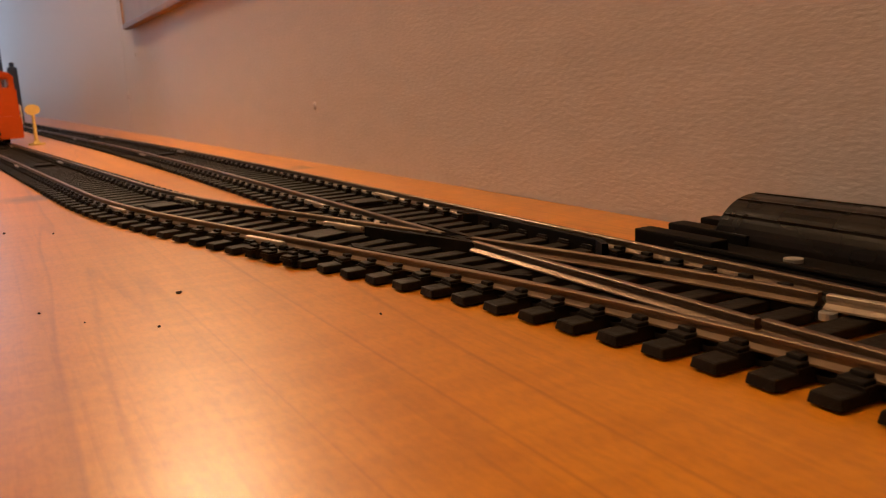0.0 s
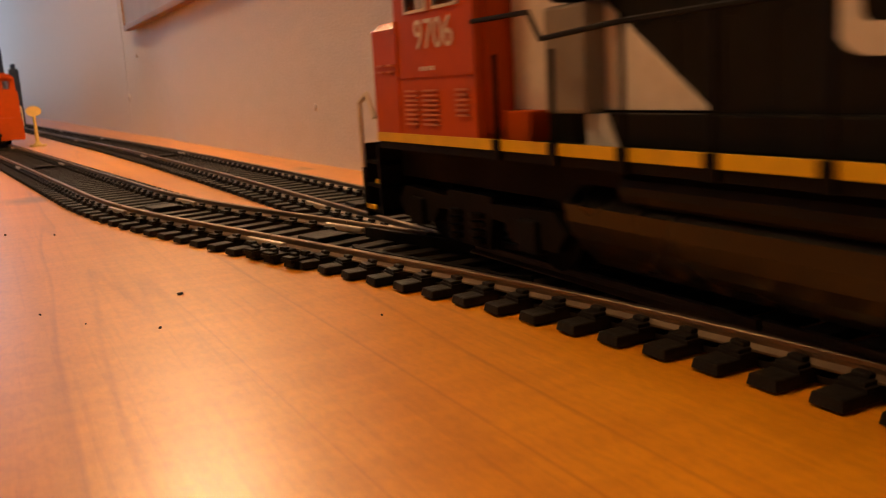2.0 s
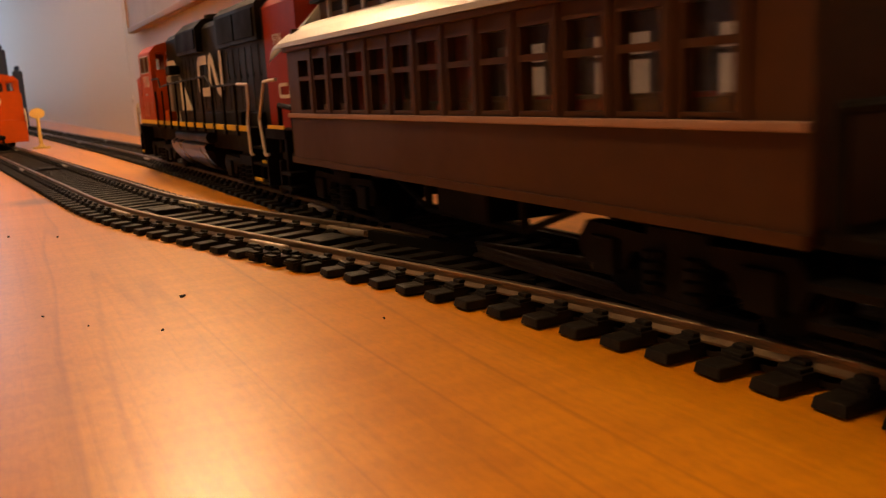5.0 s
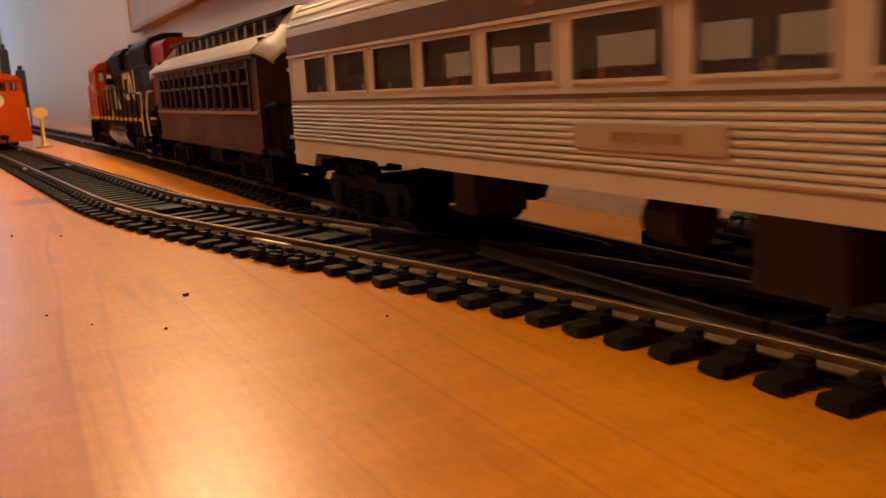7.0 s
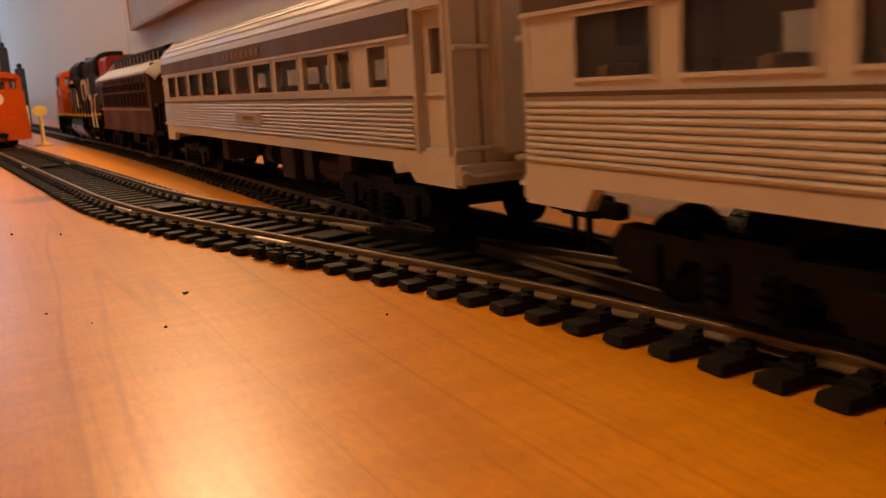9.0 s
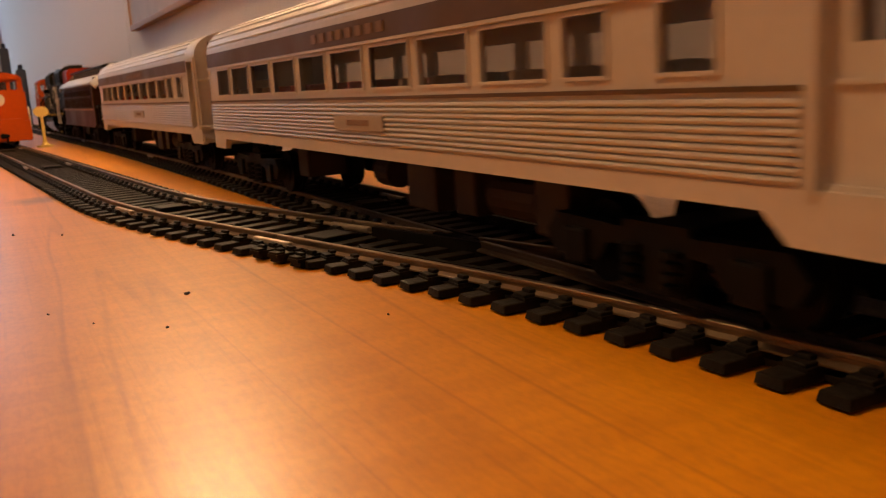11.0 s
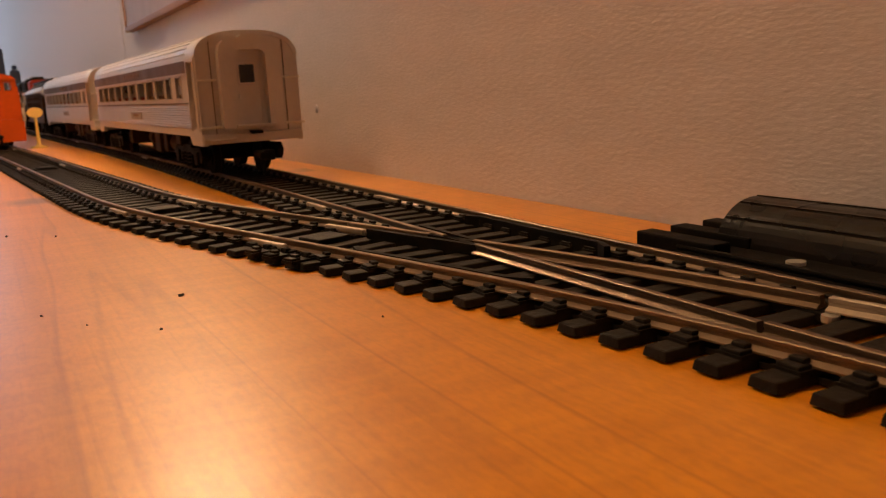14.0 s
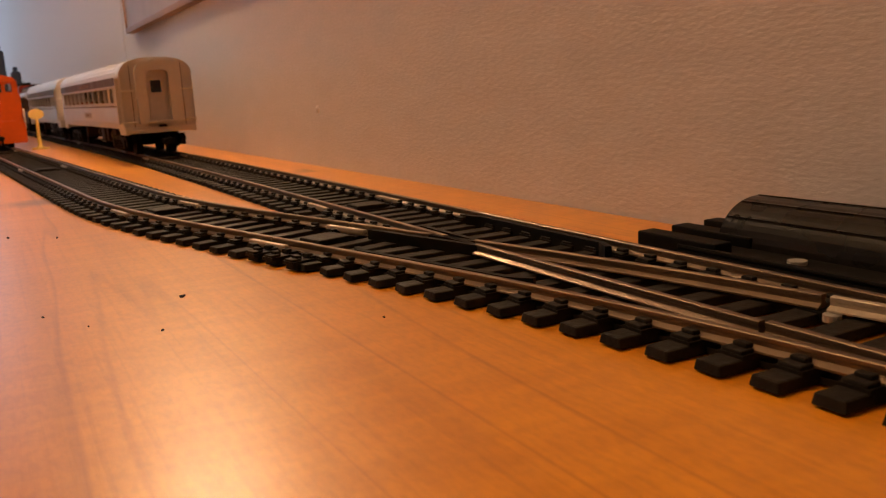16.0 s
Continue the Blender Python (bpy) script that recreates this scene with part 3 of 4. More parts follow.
def coupler(parent, x, way):
    bm = boxes((x, x + way * 0.009, -0.0012, 0.0012, 0.0088, 0.0112), (x + way * 0.0075, x + way * 0.0118, -0.0026, 0.0012, 0.0084, 0.0116), (x + way * 0.0092, x + way * 0.0122, -0.0004, 0.0024, 0.0088, 0.0112), bev=0.0008)
    rod(bm, (x + way * 0.010, 0.001, 0.0045), (x + way * 0.010, 0.001, 0.009), 0.0006, 6)
    part("coupler", bm, BLACK, parent, "black plastic knuckle coupler")


def wall_with_holes(x0, x1, y0, y1, z0, z1, holes):
    """A side wall with rectangular openings (xa, xb, za, zb), one closed mesh."""
    xs = sorted({x0, x1, *[h[0] for h in holes], *[h[1] for h in holes]})
    zs = sorted({z0, z1, *[h[2] for h in holes], *[h[3] for h in holes]})
    bm = bmesh.new()
    v = {(i, j, k): bm.verts.new((x, y, z)) for i, x in enumerate(xs) for j, z in enumerate(zs) for k, y in enumerate((y0, y1))}

    def solid(i, j):
        if not (0 <= i < len(xs) - 1 and 0 <= j < len(zs) - 1):
            return False
        a, b = (xs[i] + xs[i + 1]) / 2, (zs[j] + zs[j + 1]) / 2
        return not any(h[0] < a < h[1] and h[2] < b < h[3] for h in holes)

    for i in range(len(xs) - 1):
        for j in range(len(zs) - 1):
            if not solid(i, j):
                continue
            for k in (0, 1):
                bm.faces.new([v[i, j, k], v[i + 1, j, k], v[i + 1, j + 1, k], v[i, j + 1, k]])
            for di, dj, a, b in ((-1, 0, (i, j), (i, j + 1)), (1, 0, (i + 1, j), (i + 1, j + 1)), (0, -1, (i, j), (i + 1, j)), (0, 1, (i, j + 1), (i + 1, j + 1))):
                if not solid(i + di, j + dj):
                    bm.faces.new([v[(*a, 0)], v[(*b, 0)], v[(*b, 1)], v[(*a, 1)]])
    bmesh.ops.recalc_face_normals(bm, faces=bm.faces)
    return bm


def rim(xa, xb, za, zb, y, t=0.0006, w=0.0007):
    s = 1 if y > 0 else -1
    y0, y1 = y - s * 0.0006, y + s * t
    return boxes((xa - w, xb + w, min(y0, y1), max(y0, y1), zb, zb + w), (xa - w, xb + w, min(y0, y1), max(y0, y1), za - w, za), (xa - w, xa, min(y0, y1), max(y0, y1), za, zb), (xb, xb + w, min(y0, y1), max(y0, y1), za, zb))


HW = 0.0160
DARKPANE = mat("dark_pane", (0.008, 0.006, 0.005), 0.15, scale=300)


def text_mesh(words, size):
    cu = bpy.data.curves.new("lettering", "FONT")
    cu.body, cu.size, cu.align_x, cu.align_y, cu.extrude = words, size, "CENTER", "CENTER", size * 0.01
    ob = bpy.data.objects.new("lettering", cu)
    scene.collection.objects.link(ob)
    me = bpy.data.meshes.new_from_object(ob.evaluated_get(bpy.context.evaluated_depsgraph_get()))
    bpy.data.objects.remove(ob)
    return me


def streamliner(name, label):
    """Fluted silver coach; its rear end, at -L/2, has the door vestibule."""
    L = 0.2215
    c = thing(name, label, "passenger coach", "silver coaches of the train")
    X = lambda r: r - L / 2
    centres = [(0.0257, 0.0075), (0.0414, 0.0075)] + [(0.0562 + 0.01865 * i, 0.0150) for i in range(8)] + [(0.2045, 0.0125)]
    holes = [(X(a) - w / 2, X(a) + w / 2, 0.0284, 0.0350) for a, w in centres]
    for s in (1, -1):
        y0, y1 = sorted((s * (HW - 0.0012), s * HW))
        part("side_wall", wall_with_holes(X(0.0126), X(L), *sorted((s * (HW - 0.0007), s * HW)), 0.0172, 0.0402, holes), CREAM, c, "silver-beige side wall")
        for xa, xb, za, zb in holes:
            f = part("window_frame", rim(xa, xb, za, zb, s * HW, 0.0003, 0.00045), CREAM, c)
            part("pane", boxes((xa, xb, s * (HW - 0.0005) - 0.0001, s * (HW - 0.0005) + 0.0001, za, zb)), PANE, f)
        for i in range(9):
            z = 0.0190 + 0.00081 * i
            bm = bmesh.new()
            rod(bm, (X(0.0126), s * (HW + 0.0002), z), (X(L - 0.0006), s * (HW + 0.0002), z), 0.00037, 8)
            part("flute", bm, CREAM, c)
        y0, y1 = sorted((s * (HW - 0.0002), s * (HW + 0.00035)))
        part("belt_stripe", boxes((X(0.0126), X(L - 0.0003), y0, y1, 0.0264, 0.0269)), BROWN, c, "thin dark red belt stripe")
        part("letterboard", boxes((X(0.0130), X(L - 0.0003), y0, y1, 0.0363, 0.0400)), BROWN, c, "brown letterboard band")
        part("drip_rail", boxes((X(0.0126), X(L), *sorted((s * (HW - 0.0002), s * (HW + 0.0006))), 0.0357, 0.0362)), CREAM, c)
        # lower skirt that drops at both ends
        y0, y1 = sorted((s * (HW - 0.0014), s * (HW + 0.0002)))
        part("skirt", plate([(X(0), 0.0134), (X(0.0135), 0.0134), (X(0.0165), 0.0162), (X(L - 0.0135), 0.0162), (X(L - 0.0115), 0.0134), (X(L), 0.0134), (X(L), 0.0184), (X(0), 0.0184)], y0, y1), CREAM, c)
        # bars in place of the lettering on the plate and letterboard
        np_ = part("name_plate", boxes((X(0.0960), X(0.1190), *sorted((s * HW, s * (HW + 0.0008))), 0.0209, 0.0238), bev=0.0002), PLATE, c, "small tan name plate")
        part("lettering", boxes(*[(X(0.1022 + 0.0015 * i), X(0.1031 + 0.0015 * i), *sorted((s * (HW + 0.0007), s * (HW + 0.00095))), 0.0219, 0.0229) for i in range(7)]), TRIM, np_, "unreadable small letters")
        part("lettering", boxes(*[(X(0.094 + 0.0046 * i), X(0.0966 + 0.0046 * i), *sorted((s * (HW + 0.0003), s * (HW + 0.0005))), 0.0373, 0.0390) for i in range(8)]), mat_letter, c, "faint unreadable gold letters")
        # vestibule door
        y0, y1 = sorted((s * (HW - 0.0012), s * HW))
        part("side_wall", boxes((X(0), X(0.0018), y0, y1, 0.0172, 0.0402), (X(0.0108), X(0.0126), y0, y1, 0.0172, 0.0402), (X(0.0018), X(0.0108), y0, y1, 0.0392, 0.0402)), CREAM, c)
        part("door_frame", boxes((X(0.0010), X(0.0018), *sorted((s * (HW - 0.0004), s * (HW + 0.0006))), 0.0180, 0.0402), (X(0.0108), X(0.0116), *sorted((s * (HW - 0.0004), s * (HW + 0.0006))), 0.0180, 0.0402), (X(0.0010), X(0.0116), *sorted((s * (HW - 0.0004), s * (HW + 0.0006))), 0.0395, 0.0404)), CREAM, c)
        y0, y1 = sorted((s * (HW - 0.0020), s * (HW - 0.0010)))
        dr = part("side_door", wall_with_holes(X(0.0018), X(0.0108), y0, y1, 0.0176, 0.0392, [(X(0.0042), X(0.0086), 0.0300, 0.0366)]), CREAM, c, "narrow vestibule door")
        part("pane", boxes((X(0.0042), X(0.0086), s * (HW - 0.0016) - 0.0001, s * (HW - 0.0016) + 0.0001, 0.0300, 0.0366)), PANE, dr)
        part("door_rail", boxes((X(0.0022), X(0.0104), *sorted((s * (HW - 0.0012), s * (HW - 0.0006))), 0.0268, 0.0272), (X(0.0022), X(0.0104), *sorted((s * (HW - 0.0012), s * (HW - 0.0004))), 0.0184, 0.0189)), CREAM, dr)
    # arched, ribbed roof
    n = 28
    arc = [(HW * 1.01 * math.copysign(abs(math.cos(a)) ** 0.72, math.cos(a)), 0.0400 + 0.0080 * math.sin(a) ** 0.9) for a in [math.pi * i / n for i in range(n + 1)]]
    inner = [(y * 0.93, 0.0398 + (z - 0.0400) * 0.9) for y, z in arc]
    part("roof", prism(arc + inner[::-1], X(0.0), X(L)), ROOF, c, "silver ribbed arched roof")
    for i in range(2, n - 1):
        if i % 2 == 0:
            y, z = arc[i]
            bm = bmesh.new()
            rod(bm, (X(0.014), y, z), (X(L - 0.001), y, z), 0.00032, 6)
            part("roof_rib", bm, ROOF, c)
    part("roof_cap", prism([(y * 1.012, z + 0.0002) for y, z in arc] + inner[::-1], X(-0.0004), X(0.0034)), CREAM, c)
    for x in (0.03, 0.09, 0.15, 0.2):
        part("roof_vent", boxes((X(x), X(x + 0.006), -0.0015, 0.0015, 0.0476, 0.0487), bev=0.0003), ROOF, c)
    # ends
    for x, way in ((X(0), -1), (X(L), 1)):
        x0, x1 = sorted((x, x - way * 0.0012))
        outline = [(-HW, 0.0165), (HW, 0.0165)] + arc
        hole = 0.0043
        bm = prism([(0.0046, 0.0165), (HW, 0.0165)] + [q for q in arc if q[0] > 0.0046] + [(0.0046, 0.0470)], x0, x1)
        part("end_wall", bm, CREAM, c)
        bm = prism([(-q[0], q[1]) for q in [(0.0046, 0.0165), (HW, 0.0165)] + [q for q in arc if q[0] > 0.0046] + [(0.0046, 0.0470)]], x0, x1)
        part("end_wall", bm, CREAM, c)
        part("end_wall", boxes((x0, x1, -0.0046, 0.0046, 0.0415, 0.0477)), CREAM, c)
        part("end_wall", boxes((x0, x1, -0.0046, 0.0046, 0.0165, 0.0195)), CREAM, c)
        xd0, xd1 = sorted((x - way * 0.0004, x - way * 0.0012))
        bm = wall_with_holes(-0.0046, 0.0046, xd0, xd1, 0.0195, 0.0415, [(-0.0022, 0.0029, 0.0320, 0.0379)])
        for v in bm.verts:
            v.co = (v.co.y, v.co.x, v.co.z)
        bmesh.ops.recalc_face_normals(bm, faces=bm.faces)
        ed = part("end_door", bm, CREAM, c, "end door with a small dark window")
        part("pane", boxes((*sorted((x - way * 0.0009, x - way * 0.0011)), -0.0022, 0.0029, 0.0320, 0.0379)), DARKPANE, ed)
        part("window_frame", wire([(x - way * 0.0003, a, b) for a, b in ((-0.0019, 0.0319), (0.0026, 0.0319), (0.0030, 0.0323), (0.0030, 0.0376), (0.0026, 0.0380), (-0.0019, 0.0380), (-0.0023, 0.0376), (-0.0023, 0.0323), (-0.0019, 0.0319))], 0.0003, 6), CREAM, ed)
        part("door_panel_frame", boxes((*sorted((x - way * 0.0004, x)), -0.0042, -0.0036, 0.0200, 0.0402), (*sorted((x - way * 0.0004, x)), 0.0036, 0.0042, 0.0200, 0.0402), (*sorted((x - way * 0.0004, x)), -0.0042, 0.0042, 0.0396, 0.0402)), CREAM, ed)
        part("door_handle", boxes((*sorted((x - way * 0.0004, x + way * 0.0003)), 0.0030, 0.0034, 0.0272, 0.0290)), STEEL, ed)
        # diaphragm frame proud of the end, with rounded shoulders
        xa, xb = sorted((x, x + way * 0.0032))
        for sd in (-1, 1):
            part("diaphragm_side", prism([(sd * 0.0050, 0.0182), (sd * 0.0092, 0.0182), (sd * 0.0098, 0.0190), (sd * 0.0098, 0.0415), (sd * 0.0092, 0.0436), (sd * 0.0078, 0.0450), (sd * 0.0050, 0.0456)], xa, xb), CREAM, c)
        part("diaphragm_top", prism([(-0.0050, 0.0405), (-0.0042, 0.0416), (-0.0030, 0.0422), (0.0030, 0.0422), (0.0042, 0.0416), (0.0050, 0.0405), (0.0050, 0.0456), (0.0030, 0.0460), (0.0022, 0.0468), (-0.0022, 0.0468), (-0.0030, 0.0460), (-0.0050, 0.0456)], xa, xb), CREAM, c)
        part("threshold", boxes((xa, xb, -0.0060, 0.0060, 0.0180, 0.0192), (*sorted((x + way * 0.0036, x + way * 0.0052)), -0.0062, 0.0062, 0.0186, 0.0194), bev=0.0002), CREAM, c)
        part("slot", boxes((*sorted((x, x + way * 0.0044)), -0.0018, 0.0012, 0.0164, 0.0174)), BLACK, c)
        for s in (-1, 1):
            part("grab_iron", rod(bmesh.new(), (x + way * 0.0008, s * 0.0104, 0.0334), (x + way * 0.0010, s * 0.0162, 0.0334), 0.0004), STEEL, c)
            part("grab_iron", rod(bmesh.new(), (x + way * 0.0008, s * 0.0100, 0.0190), (x + way * 0.0010, s * 0.0168, 0.0190), 0.0004), STEEL, c)
            part("end_seam", boxes((*sorted((x, x + way * 0.00025)), s * 0.0116 - 0.00012, s * 0.0116 + 0.00012, 0.0165, 0.0455)), BROWN, c)
        part("buffer_beam", boxes((*sorted((x - way * 0.001, x + way * 0.0010)), -HW, HW, 0.0138, 0.0168), bev=0.0003), CREAM, c)
        part("hose_pipe", wire([(x + way * 0.0016, 0.0158, 0.0158), (x + way * 0.0018, 0.0140, 0.0150), (x + way * 0.0018, 0.0060, 0.0152)], 0.0004), CREAM, c)
        coupler(c, x + way * 0.0010, way)
    part("floor_pan", boxes((X(0.001), X(L - 0.001), -HW + 0.0016, HW - 0.0016, 0.0160, 0.0180)), BLACK, c)
    # seats and a partition seen through the windows
    for i in range(16):
        x = X(0.036 + 0.0115 * i)
        for s in (-1, 1):
            bm = boxes((x, x + 0.0055, s * 0.0085 - 0.0055, s * 0.0085 + 0.0055, 0.0180, 0.0236), (x, x + 0.0016, s * 0.0085 - 0.0055, s * 0.0085 - 0.0005, 0.0230, 0.0297), (x, x + 0.0016, s * 0.0085 + 0.0005, s * 0.0085 + 0.0055, 0.0230, 0.0297), bev=0.0006)
            part("seat", bm, SEATRED if 5 < i < 12 else SEATTAN, c)
    for a in (X(0.033), X(L - 0.033)):
        truck(c, a, 0.027)
    # gear under the floor
    for x, w, z in ((0.0505, 0.0075, 0.0080), (0.0740, 0.0065, 0.0085), (0.0870, 0.0105, 0.0078), (0.1500, 0.0070, 0.0090)):
        part("equipment_box", boxes((X(x), X(x + w), 0.0030, 0.0122, z, 0.0160), bev=0.0005), UNDER, c, "dark brown equipment box")
    part("air_tank", rod(bmesh.new(), (X(0.0595), 0.0080, 0.0118), (X(0.0725), 0.0080, 0.0118), 0.0034, 16), UNDER, c, "dark brown air tank")
    part("air_tank", rod(bmesh.new(), (X(0.1080), 0.0085, 0.0128), (X(0.1140), 0.0085, 0.0128), 0.0030, 16), UNDER, c, "dark brown air tank")
    part("drain_pipe", rod(bmesh.new(), (X(0.046), 0.0060, 0.0150), (X(0.150), 0.0060, 0.0150), 0.0006, 6), BLACK, c)
    return c


mat_letter = mat("faded_gold", (0.20, 0.11, 0.05), 0.5)


def wooden_coach():
    """Old maroon coach with paired sashes, clerestory roof and open end platforms."""
    L, hw = 0.1335, 0.0160
    c = thing("wooden_coach", "old maroon passenger coach with pale clerestory roof", "passenger coach")
    x0, x1 = -L / 2, L / 2
    n = 13
    holes = []
    for i in range(n):
        a = x0 + 0.0065 + (L - 0.013) * (i + 0.5) / n
        holes.append((a - 0.0031, a + 0.0031, 0.0252, 0.0352))
    for s in (1, -1):
        y0, y1 = sorted((s * (hw - 0.0012), s * hw))
        part("side_wall", wall_with_holes(x0, x1, y0, y1, 0.0142, 0.0390, holes), MAROON, c, "maroon panelled side wall")
        part("belt_rail", boxes((x0, x1, *sorted((s * hw, s * (hw + 0.0009))), 0.0236, 0.0245), bev=0.0002), TRIM, c, "dusty pale belt rail")
        part("sill_rail", boxes((x0, x1, *sorted((s * hw, s * (hw + 0.0006))), 0.0140, 0.0152)), MAROON, c)
        part("cornice", boxes((x0, x1, *sorted((s * hw, s * (hw + 0.0010))), 0.0372, 0.0390), bev=0.0003), MAROON, c)
        for xa, xb, za, zb in holes:
            f = part("window_frame", rim(xa, xb, za, zb, s * hw, 0.0004, 0.0004), MAROON, c)
            part("sash_bar", boxes((xa, xb, *sorted((s * (hw - 0.0008), s * (hw + 0.0003))), 0.0311, 0.0319)), MAROON, f)
            part("pane", boxes((xa, xb, s * (hw - 0.001) - 0.0001, s * (hw - 0.001) + 0.0001, za, zb)), CLEARPANE, f)
            part("pilaster", boxes((xa - 0.0016, xa - 0.0007, *sorted((s * hw, s * (hw + 0.0005))), 0.0245, 0.0372)), MAROON, f)
    for x, w in ((x0, 1), (x1, -1)):
        xa, xb = sorted((x, x + w * 0.0012))
        part("end_wall", boxes((xa, xb, -hw + 0.0012, -0.0035, 0.0142, 0.0420), (xa, xb, 0.0035, hw - 0.0012, 0.0142, 0.0420), (xa, xb, -0.0035, 0.0035, 0.0375, 0.0420)), MAROON, c)
        part("end_door", boxes((*sorted((x + w * 0.0004, x + w * 0.0010)), -0.0035, 0.0035, 0.0155, 0.0375)), MAROON, c)
        part("platform", boxes((*sorted((x, x - w * 0.0125)), -hw + 0.001, hw - 0.001, 0.0138, 0.0155), bev=0.0004), BLACK, c)
        for s in (-1, 1):
            part("platform_railing", wire([(x - w * 0.002, s * 0.0150, 0.0155), (x - w * 0.002, s * 0.0150, 0.0255), (x - w * 0.0115, s * 0.0150, 0.0262), (x - w * 0.0120, s * 0.0150, 0.0155)], 0.0006), BLACK, c)
            part("platform_railing", wire([(x - w * 0.0120, s * 0.0150, 0.0258), (x - w * 0.0120, s * 0.0050, 0.0258), (x - w * 0.0120, s * 0.0050, 0.0155)], 0.0005), BLACK, c)
            part("platform_step", boxes((*sorted((x - w * 0.001, x - w * 0.0085)), s * 0.0150 - 0.002, s * 0.0150 + 0.002, 0.0075, 0.0083), (*sorted((x - w * 0.001, x - w * 0.0085)), s * 0.0150 - 0.002, s * 0.0150 + 0.002, 0.0108, 0.0115), (*sorted((x - w * 0.0078, x - w * 0.0085)), s * 0.0150 - 0.002, s * 0.0150 + 0.002, 0.0075, 0.0140)), BLACK, c)
        part("brake_wheel", rod(rod(bmesh.new(), (x - w * 0.0118, 0.007, 0.0155), (x - w * 0.0118, 0.007, 0.028), 0.0004), (x - w * 0.0118, 0.007, 0.028), (x - w * 0.0118, 0.007, 0.0285), 0.0028, 14), BLACK, c)
        coupler(c, x - w * 0.0105, -w)
    # roof: curved lower deck, clerestory with small lights, upper deck; the lower deck dips over the platforms
    low = [(-hw - 0.0016, 0.0382), (-hw - 0.0014, 0.0391), (-0.0145, 0.0412), (-0.0115, 0.0428), (-0.0088, 0.0437), (0.0088, 0.0437), (0.0115, 0.0428), (0.0145, 0.0412), (hw + 0.0014, 0.0391), (hw + 0.0016, 0.0382)]
    part("lower_roof", prism(low, x0 - 0.001, x1 + 0.001), ROOFGREY, c, "pale grey curved roof deck")
    for x, w in ((x0 - 0.001, -1), (x1 + 0.001, 1)):
        bm = bmesh.new()
        rings = []
        for i in range(7):
            k = i / 6
            xx, drop, sq = x + w * 0.0125 * k, 0.0032 * k * k, 1 - 0.10 * k * k
            top = [(y * sq, z - drop + 0.0) for y, z in low]
            up = [(y * 0.62 * sq, z + (0.0058 * (1 - k ** 1.5)) - drop) if abs(y) < 0.009 else (y, z) for y, z in top]
            rings.append([bm.verts.new((xx, y, z)) for y, z in up])
        for p, q in zip(rings, rings[1:]):
            for i in range(len(low) - 1):
                bm.faces.new((p[i], p[i + 1], q[i + 1], q[i]))
        bmesh.ops.solidify(bm, geom=bm.faces[:], thickness=0.0008)
        part("hood_roof", bm, ROOFGREY, c, "down-curved roof end over the platform", True)
    part("clerestory", boxes((x0, x1, -0.0078, 0.0078, 0.0434, 0.0478)), MAROON, c)
    for s in (-1, 1):
        for i in range(13):
            a = x0 + 0.0065 + (L - 0.013) * (i + 0.5) / 13
            part("clerestory_light", boxes((a - 0.0033, a + 0.0033, *sorted((s * 0.0076, s * 0.0079)), 0.0449, 0.0468)), BLACK, c)
            part("clerestory_post", boxes((a + 0.0040, a + 0.0050, *sorted((s * 0.0076, s * 0.0084)), 0.0436, 0.0478)), ROOFGREY, c)
    part("upper_roof", prism([(-0.0094, 0.0474), (-0.0092, 0.0482), (-0.006, 0.0492), (0, 0.0497), (0.006, 0.0492), (0.0092, 0.0482), (0.0094, 0.0474)], x0 - 0.002, x1 + 0.002), BLACK, c, "dark upper roof deck")
    part("floor_pan", boxes((x0, x1, -hw + 0.0012, hw - 0.0012, 0.0138, 0.0150)), BLACK, c)
    for i in range(12):
        x = x0 + 0.009 + 0.0100 * i
        for s in (-1, 1):
            part("seat", boxes((x, x + 0.004, s * 0.009 - 0.0045, s * 0.009 + 0.0045, 0.0150, 0.0205), (x, x + 0.0014, s * 0.009 - 0.0045, s * 0.009 + 0.0045, 0.02, 0.0262), bev=0.0005), SEATTAN if i % 3 else SEATRED, c)
    for x, m2 in ((x1 - 0.030, SEATRED),):
        part("partition", boxes((x, x + 0.001, -hw + 0.0014, -0.003, 0.015, 0.039), (x, x + 0.001, 0.003, hw - 0.0014, 0.015, 0.039)), m2, c)
    for a in (x0 + 0.019, x1 - 0.019):
        truck(c, a, 0.023, 0.0118)
    for s in (-1, 1):
        part("truss_rod", wire([(x0 + 0.036, s * 0.010, 0.0138), (x0 + 0.052, s * 0.010, 0.0082), (x1 - 0.052, s * 0.010, 0.0082), (x1 - 0.036, s * 0.010, 0.0138)], 0.0005), BLACK, c)
        for k in (x0 + 0.052, x1 - 0.052):
            part("queen_post", rod(bmesh.new(), (k, s * 0.010, 0.0082), (k, s * 0.010, 0.0140), 0.0007), BLACK, c)
    part("battery_box", boxes((-0.008, 0.008, -0.012, 0.012, 0.0085, 0.0138), bev=0.0005), BLACK, c)
    return c


